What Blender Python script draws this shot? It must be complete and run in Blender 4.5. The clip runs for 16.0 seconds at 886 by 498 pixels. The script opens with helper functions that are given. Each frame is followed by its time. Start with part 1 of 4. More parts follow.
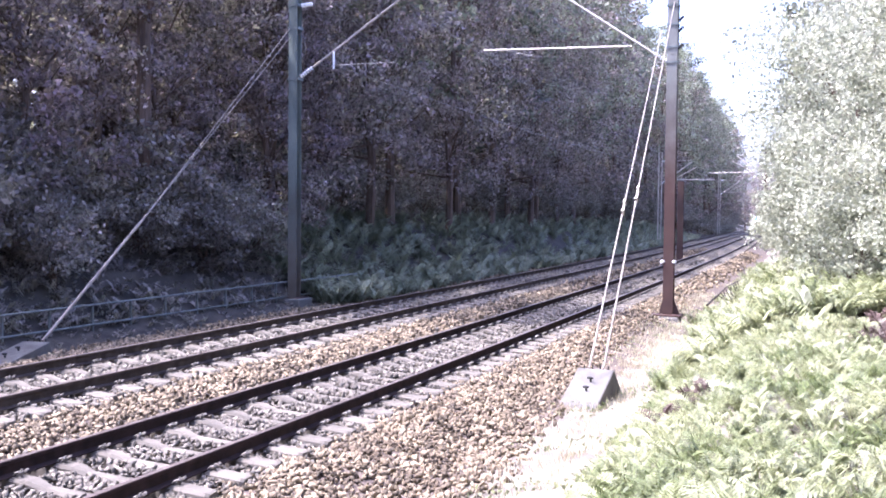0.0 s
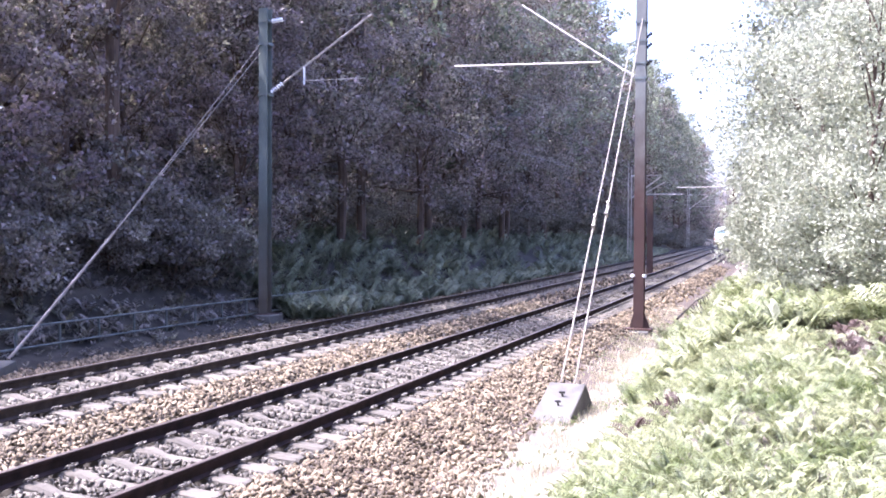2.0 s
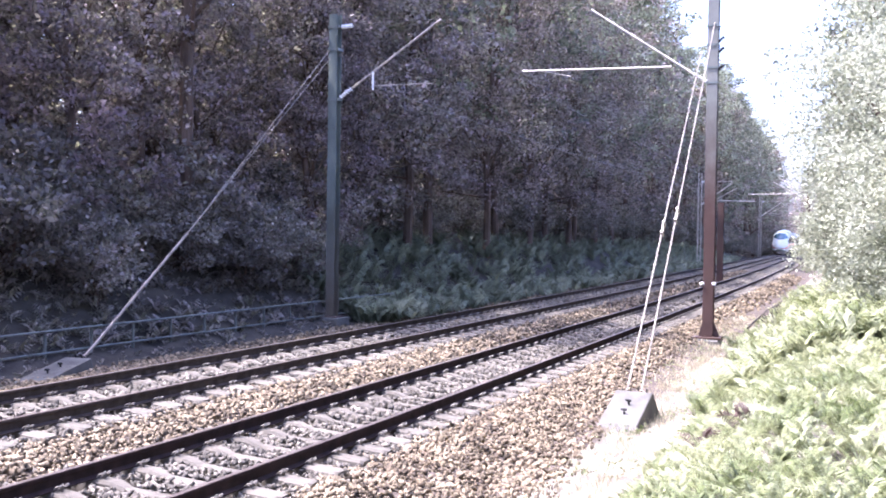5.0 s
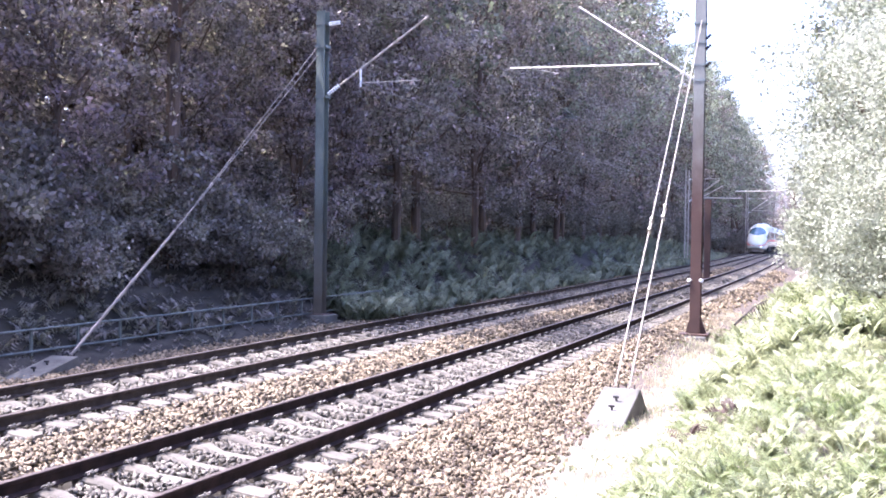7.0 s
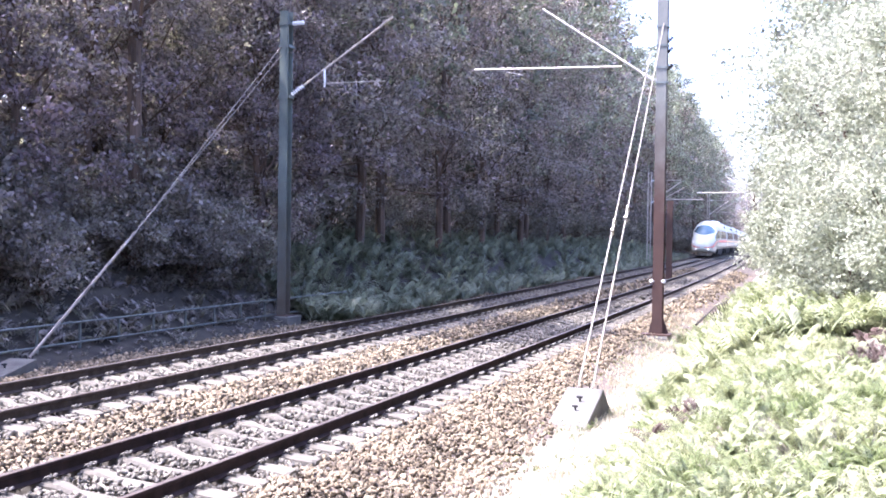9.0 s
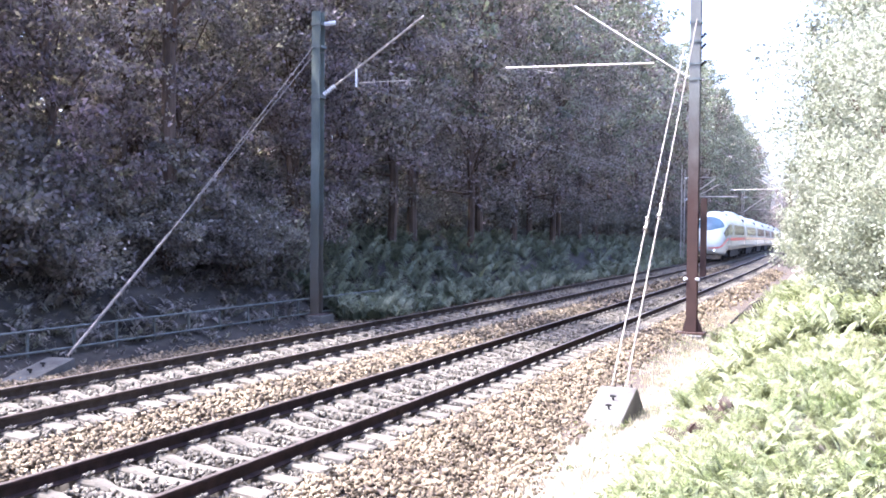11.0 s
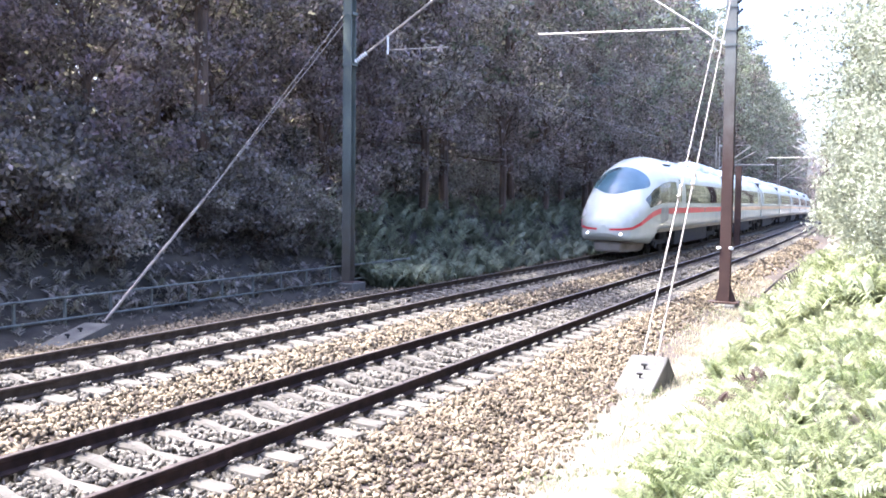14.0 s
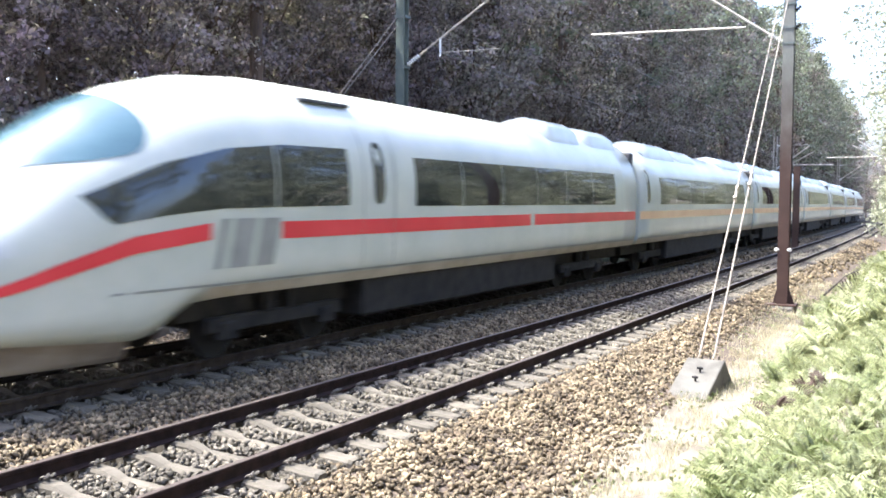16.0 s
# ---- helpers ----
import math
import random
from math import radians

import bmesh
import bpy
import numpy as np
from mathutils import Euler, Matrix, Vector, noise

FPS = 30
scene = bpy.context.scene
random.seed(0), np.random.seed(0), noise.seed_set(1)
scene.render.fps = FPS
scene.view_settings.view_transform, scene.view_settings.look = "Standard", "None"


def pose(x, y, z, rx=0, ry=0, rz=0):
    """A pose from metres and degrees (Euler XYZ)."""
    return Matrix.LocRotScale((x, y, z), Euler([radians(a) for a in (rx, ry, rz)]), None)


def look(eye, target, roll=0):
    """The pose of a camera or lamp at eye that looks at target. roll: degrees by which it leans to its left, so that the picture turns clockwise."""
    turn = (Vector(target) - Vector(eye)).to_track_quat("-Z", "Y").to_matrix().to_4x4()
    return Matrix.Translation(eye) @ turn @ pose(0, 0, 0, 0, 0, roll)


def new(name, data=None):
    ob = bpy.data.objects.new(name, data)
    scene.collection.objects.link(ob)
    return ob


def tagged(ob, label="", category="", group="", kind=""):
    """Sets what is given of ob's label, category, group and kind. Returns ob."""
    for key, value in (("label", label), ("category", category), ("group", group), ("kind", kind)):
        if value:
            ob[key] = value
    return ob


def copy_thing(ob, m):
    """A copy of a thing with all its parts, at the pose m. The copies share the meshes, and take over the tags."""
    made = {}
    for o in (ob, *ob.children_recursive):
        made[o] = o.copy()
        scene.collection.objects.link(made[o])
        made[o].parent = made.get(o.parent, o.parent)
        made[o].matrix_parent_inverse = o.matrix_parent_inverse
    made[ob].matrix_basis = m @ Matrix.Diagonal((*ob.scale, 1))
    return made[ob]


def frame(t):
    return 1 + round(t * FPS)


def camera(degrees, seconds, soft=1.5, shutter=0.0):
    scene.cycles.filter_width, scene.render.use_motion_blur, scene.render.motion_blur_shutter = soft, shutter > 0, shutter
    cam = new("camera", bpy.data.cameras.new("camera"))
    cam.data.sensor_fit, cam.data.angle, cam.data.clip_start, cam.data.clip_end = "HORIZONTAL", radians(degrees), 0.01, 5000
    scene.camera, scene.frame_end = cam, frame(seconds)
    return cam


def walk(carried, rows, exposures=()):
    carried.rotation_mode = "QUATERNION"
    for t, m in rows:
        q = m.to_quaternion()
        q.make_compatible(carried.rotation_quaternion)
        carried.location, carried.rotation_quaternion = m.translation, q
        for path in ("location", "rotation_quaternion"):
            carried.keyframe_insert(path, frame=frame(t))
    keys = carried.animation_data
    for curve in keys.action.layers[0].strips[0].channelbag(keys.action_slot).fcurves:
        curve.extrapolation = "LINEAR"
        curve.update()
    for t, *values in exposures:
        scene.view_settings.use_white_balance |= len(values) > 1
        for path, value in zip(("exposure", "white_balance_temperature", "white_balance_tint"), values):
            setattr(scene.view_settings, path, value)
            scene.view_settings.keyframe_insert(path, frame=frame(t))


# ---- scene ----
EYE = 2.623
cam = camera(49.33, 16.0, soft=1.7, shutter=0.4)
# seconds, heading to the left of the line, tilt, roll
ROWS = [(0.0, 22.607, -2.198, 0.542), (0.5, 22.382, -1.244, 0.404), (1.0, 21.981, -0.897, 0.611), (1.5, 21.313, -1.160, 0.002),
        (2.0, 20.918, -1.282, 0.328), (2.5, 19.587, -0.121, 0.544), (3.0, 20.328, -0.619, 0.744), (3.5, 22.931, -1.611, 0.973),
        (4.0, 25.685, -2.110, 0.840), (4.5, 25.694, -0.738, 1.204), (5.0, 24.842, -1.034, 0.861), (5.2, 24.087, -1.025, 1.089),
        (7.3, 24.132, -1.238, 0.792), (7.5, 23.816, -1.350, 1.053), (8.0, 22.328, -1.579, 1.201), (8.5, 21.800, -1.007, 1.107),
        (9.0, 22.014, -1.103, 0.838), (11.5, 24.460, -1.454, 0.910), (12.0, 24.823, -2.399, 1.074), (12.5, 24.834, -3.175, 0.906),
        (13.0, 25.413, -3.272, 1.136), (13.5, 25.407, -3.014, 0.757), (14.0, 25.758, -3.117, 0.664), (14.5, 26.306, -3.086, 0.508),
        (15.0, 27.130, -3.204, 0.529), (15.5, 28.321, -2.926, 0.664), (16.0, 28.878, -3.031, 0.441)]
walk(cam, [(t, pose(0, 0, EYE, 90 + p, 0, h) @ pose(0, 0, 0, 0, 0, r)) for t, h, p, r in ROWS],
     exposures=[(0, 2.48, 5200, 38), (5, 2.50, 5250, 36), (7.5, 2.70, 5250, 35), (9, 2.74, 5250, 33), (12.5, 2.70, 5300, 27), (15.5, 2.68, 5400, 19), (16, 2.34, 5600, 17)])

# ---- light: clear summer sky, high sun over the wood beyond the tracks ----
SUN_ELEV, SUN_AZ = 63.0, 250.0          # azimuth: clockwise from +y
sun_dir = Vector((math.sin(radians(SUN_AZ)) * math.cos(radians(SUN_ELEV)), math.cos(radians(SUN_AZ)) * math.cos(radians(SUN_ELEV)), math.sin(radians(SUN_ELEV))))
sun = new("sun", bpy.data.lights.new("sun", "SUN"))
sun.data.energy, sun.data.angle, sun.data.color = 3.2, radians(0.6), (1.0, 0.92, 0.68)
sun.matrix_world = look(sun_dir * 50, (0, 0, 0))
world = bpy.data.worlds.new("sky")
scene.world = world
world.use_nodes = True
_sky = world.node_tree.nodes.new("ShaderNodeTexSky")
_sky.sky_type, _sky.sun_disc = "NISHITA", False
_sky.sun_elevation, _sky.sun_rotation = radians(SUN_ELEV), radians(SUN_AZ)
_sky.dust_density = 5.0
world.node_tree.links.new(_sky.outputs[0], world.node_tree.nodes["Background"].inputs[0])
world.node_tree.nodes["Background"].inputs[1].default_value = 0.15


# ---- materials ----
def mat(name, a, b, scale=4.0, rough=0.8, bump=0.0, metal=0.0, fine=40.0, vary=0.0, island=0.0, spec=0.4, through_light=0.0, glow=(1.0, 1.0, 1.0), stretch=(1, 1, 1), ramp=(0.35, 0.65)):
    m = bpy.data.materials.new(name)
    m.use_nodes = True
    nt = m.node_tree
    n, ln = nt.nodes, nt.links
    bsdf = n["Principled BSDF"]
    bsdf.inputs["Roughness"].default_value = rough
    bsdf.inputs["Metallic"].default_value = metal
    bsdf.inputs["Specular IOR Level"].default_value = spec
    co = n.new("ShaderNodeTexCoord")
    mp = n.new("ShaderNodeMapping")
    mp.inputs["Scale"].default_value = stretch
    ln.new(co.outputs["Object"], mp.inputs[0])
    n1 = n.new("ShaderNodeTexNoise")
    n1.inputs["Scale"].default_value, n1.inputs["Detail"].default_value = scale, 6
    n2 = n.new("ShaderNodeTexNoise")
    n2.inputs["Scale"].default_value, n2.inputs["Detail"].default_value = fine, 3
    ln.new(mp.outputs[0], n1.inputs[0]), ln.new(mp.outputs[0], n2.inputs[0])
    mr = n.new("ShaderNodeMapRange")
    mr.inputs[1].default_value, mr.inputs[2].default_value = ramp
    mid = n.new("ShaderNodeMath")
    mid.operation = "MULTIPLY_ADD"
    mid.inputs[1].default_value = 0.25
    ln.new(n2.outputs[0], mid.inputs[0]), ln.new(n1.outputs[0], mid.inputs[2])
    off = n.new("ShaderNodeMath")
    off.operation = "SUBTRACT"
    off.inputs[1].default_value = 0.125
    ln.new(mid.outputs[0], off.inputs[0])
    ln.new(off.outputs[0], mr.inputs[0])
    mix = n.new("ShaderNodeMix")
    mix.data_type = "RGBA"
    mix.inputs[6].default_value, mix.inputs[7].default_value = (*a, 1), (*b, 1)
    ln.new(mr.outputs[0], mix.inputs[0])
    col = mix.outputs[2]
    for amount, node, out in ((vary, "ShaderNodeObjectInfo", "Random"), (island, "ShaderNodeNewGeometry", "Random Per Island")):
        if amount:
            src = n.new(node)
            r = n.new("ShaderNodeMapRange")
            r.inputs[3].default_value, r.inputs[4].default_value = 1 - amount, 1 + amount
            ln.new(src.outputs[out], r.inputs[0])
            hs = n.new("ShaderNodeHueSaturation")
            ln.new(r.outputs[0], hs.inputs["Value"]), ln.new(col, hs.inputs["Color"])
            col = hs.outputs[0]
    ln.new(col, bsdf.inputs["Base Color"])
    if bump:
        bp = n.new("ShaderNodeBump")
        bp.inputs["Strength"].default_value, bp.inputs["Distance"].default_value = bump, 0.02
        ln.new(n2.outputs[0], bp.inputs["Height"]), ln.new(bp.outputs[0], bsdf.inputs["Normal"])
    if through_light:
        tr = n.new("ShaderNodeBsdfTranslucent")
        tn = n.new("ShaderNodeMix")
        tn.data_type, tn.blend_type = "RGBA", "MULTIPLY"
        tn.inputs[0].default_value, tn.inputs[7].default_value = 1.0, (*glow, 1)
        ln.new(col, tn.inputs[6]), ln.new(tn.outputs[2], tr.inputs[0])
        ms = n.new("ShaderNodeMixShader")
        ms.inputs[0].default_value = through_light
        ln.new(bsdf.outputs[0], ms.inputs[1]), ln.new(tr.outputs[0], ms.inputs[2])
        ln.new(ms.outputs[0], n["Material Output"].inputs[0])
    return m


M = dict(
    soil=mat("dry_soil", (0.095, 0.083, 0.062), (0.215, 0.19, 0.148), 1.6, 0.95, 0.5, fine=18),
    # Leaf litter darkened further: the shade under the trees is in its colour.
    forest_soil=mat("shade_dark_leaf_litter", (0.018, 0.016, 0.013), (0.05, 0.044, 0.034), 1.5, 0.95, 0.6, fine=14),
    bed=mat("ballast_bed", (0.05, 0.038, 0.03), (0.12, 0.095, 0.07), 9, 0.95, 0.9, fine=28),
    stone=mat("ballast_stone", (0.085, 0.064, 0.039), (0.235, 0.188, 0.118), 3, 0.85, 0.4, fine=60, island=0.55),
    grey_stone=mat("grey_ballast_stone", (0.070, 0.062, 0.048), (0.155, 0.138, 0.108), 3, 0.85, 0.4, fine=60, island=0.45),
    concrete=mat("sleeper_concrete", (0.075, 0.066, 0.050), (0.132, 0.118, 0.092), 3, 0.85, 0.3, fine=50, vary=0.15),
    block=mat("weathered_concrete", (0.068, 0.065, 0.056), (0.125, 0.12, 0.105), 2.5, 0.9, 0.3, fine=45),
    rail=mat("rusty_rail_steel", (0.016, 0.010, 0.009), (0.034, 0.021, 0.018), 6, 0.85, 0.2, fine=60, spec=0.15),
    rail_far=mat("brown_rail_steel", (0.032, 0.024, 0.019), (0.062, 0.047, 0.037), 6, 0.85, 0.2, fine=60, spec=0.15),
    railtop=mat("polished_rail_head", (0.075, 0.058, 0.05), (0.15, 0.125, 0.11), 2, 0.45, 0.0, metal=0.5, stretch=(1, 0.05, 1)),
    clip=mat("spring_steel", (0.085, 0.075, 0.064), (0.18, 0.165, 0.142), 8, 0.5, metal=0.1),
    mast_rust=mat("brown_rusted_mast", (0.038, 0.021, 0.016), (0.08, 0.044, 0.034), 1.5, 0.7, 0.25, fine=30, stretch=(1, 1, 0.3)),
    mast_grey=mat("galvanised_mast", (0.085, 0.10, 0.095), (0.17, 0.195, 0.185), 1.5, 0.6, 0.15, fine=30, stretch=(1, 1, 0.3), metal=0.2),
    zinc=mat("zinc_tube", (0.36, 0.33, 0.27), (0.54, 0.50, 0.43), 3, 0.5, 0.1, metal=0.3),
    guy=mat("guy_rod_steel", (0.14, 0.122, 0.10), (0.27, 0.24, 0.20), 3, 0.6, 0.1, metal=0.2),
    wire=mat("contact_wire", (0.10, 0.09, 0.08), (0.22, 0.20, 0.18), 3, 0.5, metal=0.5),
    insul=mat("glazed_insulator", (0.62, 0.62, 0.60), (0.80, 0.80, 0.78), 6, 0.2),
    fence=mat("painted_railing", (0.09, 0.10, 0.092), (0.17, 0.185, 0.17), 5, 0.5, 0.1, metal=0.2),
    bark=mat("bark", (0.05, 0.035, 0.025), (0.14, 0.10, 0.075), 3, 0.95, 0.7, fine=14, stretch=(1, 1, 0.25)),
    dark_wood=mat("weathered_dark_wood", (0.018, 0.014, 0.011), (0.045, 0.036, 0.028), 3, 0.9, 0.4),
    # Purple in this leaf colour stands for lens veil over the dim wood.
    leaf_dark=mat("veil_tinted_forest_leaf", (0.168, 0.120, 0.150), (0.255, 0.205, 0.225), 0.35, 0.5, spec=0.4, island=0.6, vary=0.3, through_light=0.5, glow=(1.05, 1.35, 0.70), fine=3),
    # Paler forest leaf: sunlight on the far crowns is put into its colour.
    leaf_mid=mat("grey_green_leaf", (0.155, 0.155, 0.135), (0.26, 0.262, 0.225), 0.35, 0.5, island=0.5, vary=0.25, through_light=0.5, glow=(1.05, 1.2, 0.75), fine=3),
    leaf_shrub=mat("shrub_leaf", (0.15, 0.128, 0.128), (0.25, 0.225, 0.21), 0.5, 0.55, island=0.5, vary=0.3, through_light=0.4, glow=(1.05, 1.25, 0.75), fine=4),
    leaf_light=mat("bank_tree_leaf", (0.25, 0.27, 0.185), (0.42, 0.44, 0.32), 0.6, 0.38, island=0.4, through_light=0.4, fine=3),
    # Bracken has two tones; this one is paled to carry full sun.
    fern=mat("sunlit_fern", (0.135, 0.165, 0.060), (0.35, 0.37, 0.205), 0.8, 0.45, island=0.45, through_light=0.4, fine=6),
    dead_fern=mat("dead_bracken", (0.048, 0.032, 0.026), (0.115, 0.08, 0.064), 0.8, 0.85, island=0.4, through_light=0.15, fine=6),
    # Second bracken tone, greyed so its colour carries the wood's shade.
    fern_dark=mat("shade_toned_fern", (0.14, 0.165, 0.105), (0.27, 0.295, 0.195), 0.5, 0.5, island=0.35, through_light=0.4, fine=4),
    dry=mat("dry_grass", (0.30, 0.27, 0.17), (0.48, 0.44, 0.31), 1.0, 0.9, island=0.3, through_light=0.3),
    white=mat("white_train_paint", (0.43, 0.465, 0.415), (0.50, 0.53, 0.475), 0.8, 0.22, spec=0.5, fine=6),
    dirt_white=mat("dusty_white_paint", (0.36, 0.32, 0.25), (0.50, 0.46, 0.38), 1.2, 0.5, fine=8),
    plough=mat("dusty_plough", (0.20, 0.17, 0.145), (0.34, 0.30, 0.26), 2, 0.7),
    red=mat("red_stripe_paint", (0.58, 0.03, 0.045), (0.66, 0.05, 0.065), 1, 0.3),
    mark=mat("grey_marking_paint", (0.20, 0.215, 0.20), (0.27, 0.285, 0.27), 2, 0.4),
    seam=mat("dark_rubber_seam", (0.03, 0.03, 0.035), (0.06, 0.06, 0.065), 4, 0.7),
    under=mat("dark_underframe", (0.010, 0.010, 0.011), (0.028, 0.026, 0.025), 3, 0.85, 0.3),
    tint=mat("tinted_glass", (0.012, 0.016, 0.018), (0.022, 0.028, 0.03), 1, 0.04, spec=0.9),
    # Blue base colour stands for the sky reflected in the windscreen.
    screen=mat("sky_blue_windscreen_glass", (0.04, 0.085, 0.11), (0.07, 0.13, 0.16), 1, 0.06, spec=0.5),
    cab=mat("lamp_glass", (0.40, 0.43, 0.42), (0.47, 0.50, 0.48), 2, 0.3),
)
def weathered(name, upper, lower, z0, z1):
    """Steel, rusty at the foot, that takes its upper colours between the heights z0 and z1."""
    m = mat(name, *upper, 1.5, 0.62, 0.2, fine=30, stretch=(1, 1, 0.3), metal=0.15)
    n, ln = m.node_tree.nodes, m.node_tree.links
    co, sep = n.new("ShaderNodeTexCoord"), n.new("ShaderNodeSeparateXYZ")
    ln.new(co.outputs["Object"], sep.inputs[0])
    nz = n.new("ShaderNodeTexNoise")
    nz.inputs["Scale"].default_value, nz.inputs["Detail"].default_value = 2.2, 5
    ln.new(co.outputs["Object"], nz.inputs[0])
    ad = n.new("ShaderNodeMath")
    ad.operation = "MULTIPLY_ADD"
    ad.inputs[1].default_value = 3.0
    ln.new(nz.outputs[0], ad.inputs[0]), ln.new(sep.outputs[2], ad.inputs[2])
    mr = n.new("ShaderNodeMapRange")
    mr.inputs[1].default_value, mr.inputs[2].default_value = z0 + 1.5, z1 + 1.5
    ln.new(ad.outputs[0], mr.inputs[0])
    rust = n.new("ShaderNodeMix")
    rust.data_type = "RGBA"
    rust.inputs[6].default_value, rust.inputs[7].default_value = (*lower[0], 1), (*lower[1], 1)
    ln.new(nz.outputs[0], rust.inputs[0])
    mx = n.new("ShaderNodeMix")
    mx.data_type = "RGBA"
    old = n["Principled BSDF"].inputs["Base Color"].links[0].from_socket
    ln.new(mr.outputs[0], mx.inputs[0]), ln.new(rust.outputs[2], mx.inputs[6]), ln.new(old, mx.inputs[7])
    ln.new(mx.outputs[2], n["Principled BSDF"].inputs["Base Color"])
    return m


RUST = ((0.038, 0.021, 0.016), (0.085, 0.046, 0.034))
# Rust below; the pale upper colour also holds sky light on the pole.
M["mast_near"] = weathered("rust_foot_skylit_top_mast", ((0.11, 0.115, 0.10), (0.20, 0.205, 0.18)), RUST, 4.0, 7.6)
M["mast_far"] = weathered("green_grey_mast", ((0.085, 0.105, 0.093), (0.16, 0.19, 0.17)), ((0.07, 0.060, 0.046), (0.14, 0.12, 0.092)), 0.5, 4.5)
lamp_mat = bpy.data.materials.new("headlamp_glow")
lamp_mat.use_nodes = True
lamp_mat.node_tree.nodes["Principled BSDF"].inputs["Emission Color"].default_value = (1, 0.97, 0.9, 1)
lamp_mat.node_tree.nodes["Principled BSDF"].inputs["Emission Strength"].default_value = 3.0
M["lamp"] = lamp_mat


# ---- building helpers ----
def mesh_of(name, verts, faces, mats, smooth=False, slots=None):
    me = bpy.data.meshes.new(name)
    me.from_pydata([tuple(v) for v in verts], [], [tuple(f) for f in faces])
    for m in (mats if isinstance(mats, (list, tuple)) else [mats]):
        me.materials.append(m)
    if slots is not None:
        me.polygons.foreach_set("material_index", list(slots))
    if smooth:
        me.polygons.foreach_set("use_smooth", [True] * len(me.polygons))
    me.update()
    return me


def part(name, bm, material, parent=None, label="", smooth=False):
    """Links a bmesh or a mesh as one object, under its thing."""
    if isinstance(bm, bmesh.types.BMesh):
        me = bpy.data.meshes.new(name)
        bm.to_mesh(me)
        bm.free()
        me.materials.append(material)
        if smooth:
            me.polygons.foreach_set("use_smooth", [True] * len(me.polygons))
    else:
        me = bm
    ob = new(name, me)
    ob.parent = parent
    if label:
        tagged(ob, label)
    return ob


def box(bm, x0, x1, y0, y1, z0, z1, bevel=0.0):
    g = bmesh.ops.create_cube(bm, size=1.0)["verts"]
    for v in g:
        v.co = Vector(((x0 + x1) / 2 + v.co.x * (x1 - x0), (y0 + y1) / 2 + v.co.y * (y1 - y0), (z0 + z1) / 2 + v.co.z * (z1 - z0)))
    if bevel:
        es = {e for v in g for e in v.link_edges}
        bmesh.ops.bevel(bm, geom=list(es), offset=bevel, segments=1, affect="EDGES")
    return bm


def tube(bm, a, b, r, r2=None, n=8):
    a, b = Vector(a), Vector(b)
    d = b - a
    m = Matrix.Translation((a + b) / 2) @ d.to_track_quat("Z", "Y").to_matrix().to_4x4()
    bmesh.ops.create_cone(bm, cap_ends=True, segments=n, radius1=r, radius2=r if r2 is None else r2, depth=d.length, matrix=m)
    return bm


def BM():
    return bmesh.new()


def empty(name, m, label, category, group="", kind=""):
    e = new(name)
    e.matrix_world = m
    return tagged(e, label, category, group, kind)


# ---- the line: a gentle bend, then straight on ----
def cx(y):
    y = max(y, 0.0)
    return -0.00025 * y * y if y <= 100 else -2.5 - 0.05 * (y - 100)


def cz(y):
    """The line falls away gently in the distance."""
    d = max(min(y, 260.0) - 20.0, 0.0)
    return -3.2e-5 * d * d - 0.0154 * max(y - 260.0, 0.0)


def heading(y):
    return -0.0005 * min(max(y, 0.0), 100.0)


cxv, czv = np.vectorize(cx), np.vectorize(cz)
NEAR_X, FAR_X = -7.05, -10.65          # track centres
NEAR_Z, FAR_Z = 0.03, 0.23             # rail tops at the centres
NEAR_CANT, FAR_CANT = 0.040, 0.026     # the rail beyond lies higher

PROFILE = [(-400, 4.0), (-60, 3.4), (-24, 2.9), (-20, 2.2), (-18, 1.35), (-17, 0.55), (-16.2, -0.10), (-15.4, -0.38), (-13.6, -0.36), (-12.9, -0.22),
           (-12.2, -0.10), (-9.3, -0.12), (-9.0, -0.04), (-8.6, -0.10), (-8.2, -0.32), (-5.80, -0.36), (-5.65, -0.235), (-5.2, -0.28), (-4.3, -0.55), (-3.6, -0.62),
           (-2.9, -0.55), (-2.2, -0.05), (-1.4, 0.55), (-0.7, 0.92), (0.5, 1.05), (3, 1.5), (8, 2.4), (30, 4.0), (400, 6.0)]
PU, PZ = np.array([p[0] for p in PROFILE], float), np.array([p[1] for p in PROFILE], float)


def ground_z(x, y):
    return float(np.interp(x - cx(y), PU, PZ)) + cz(y)


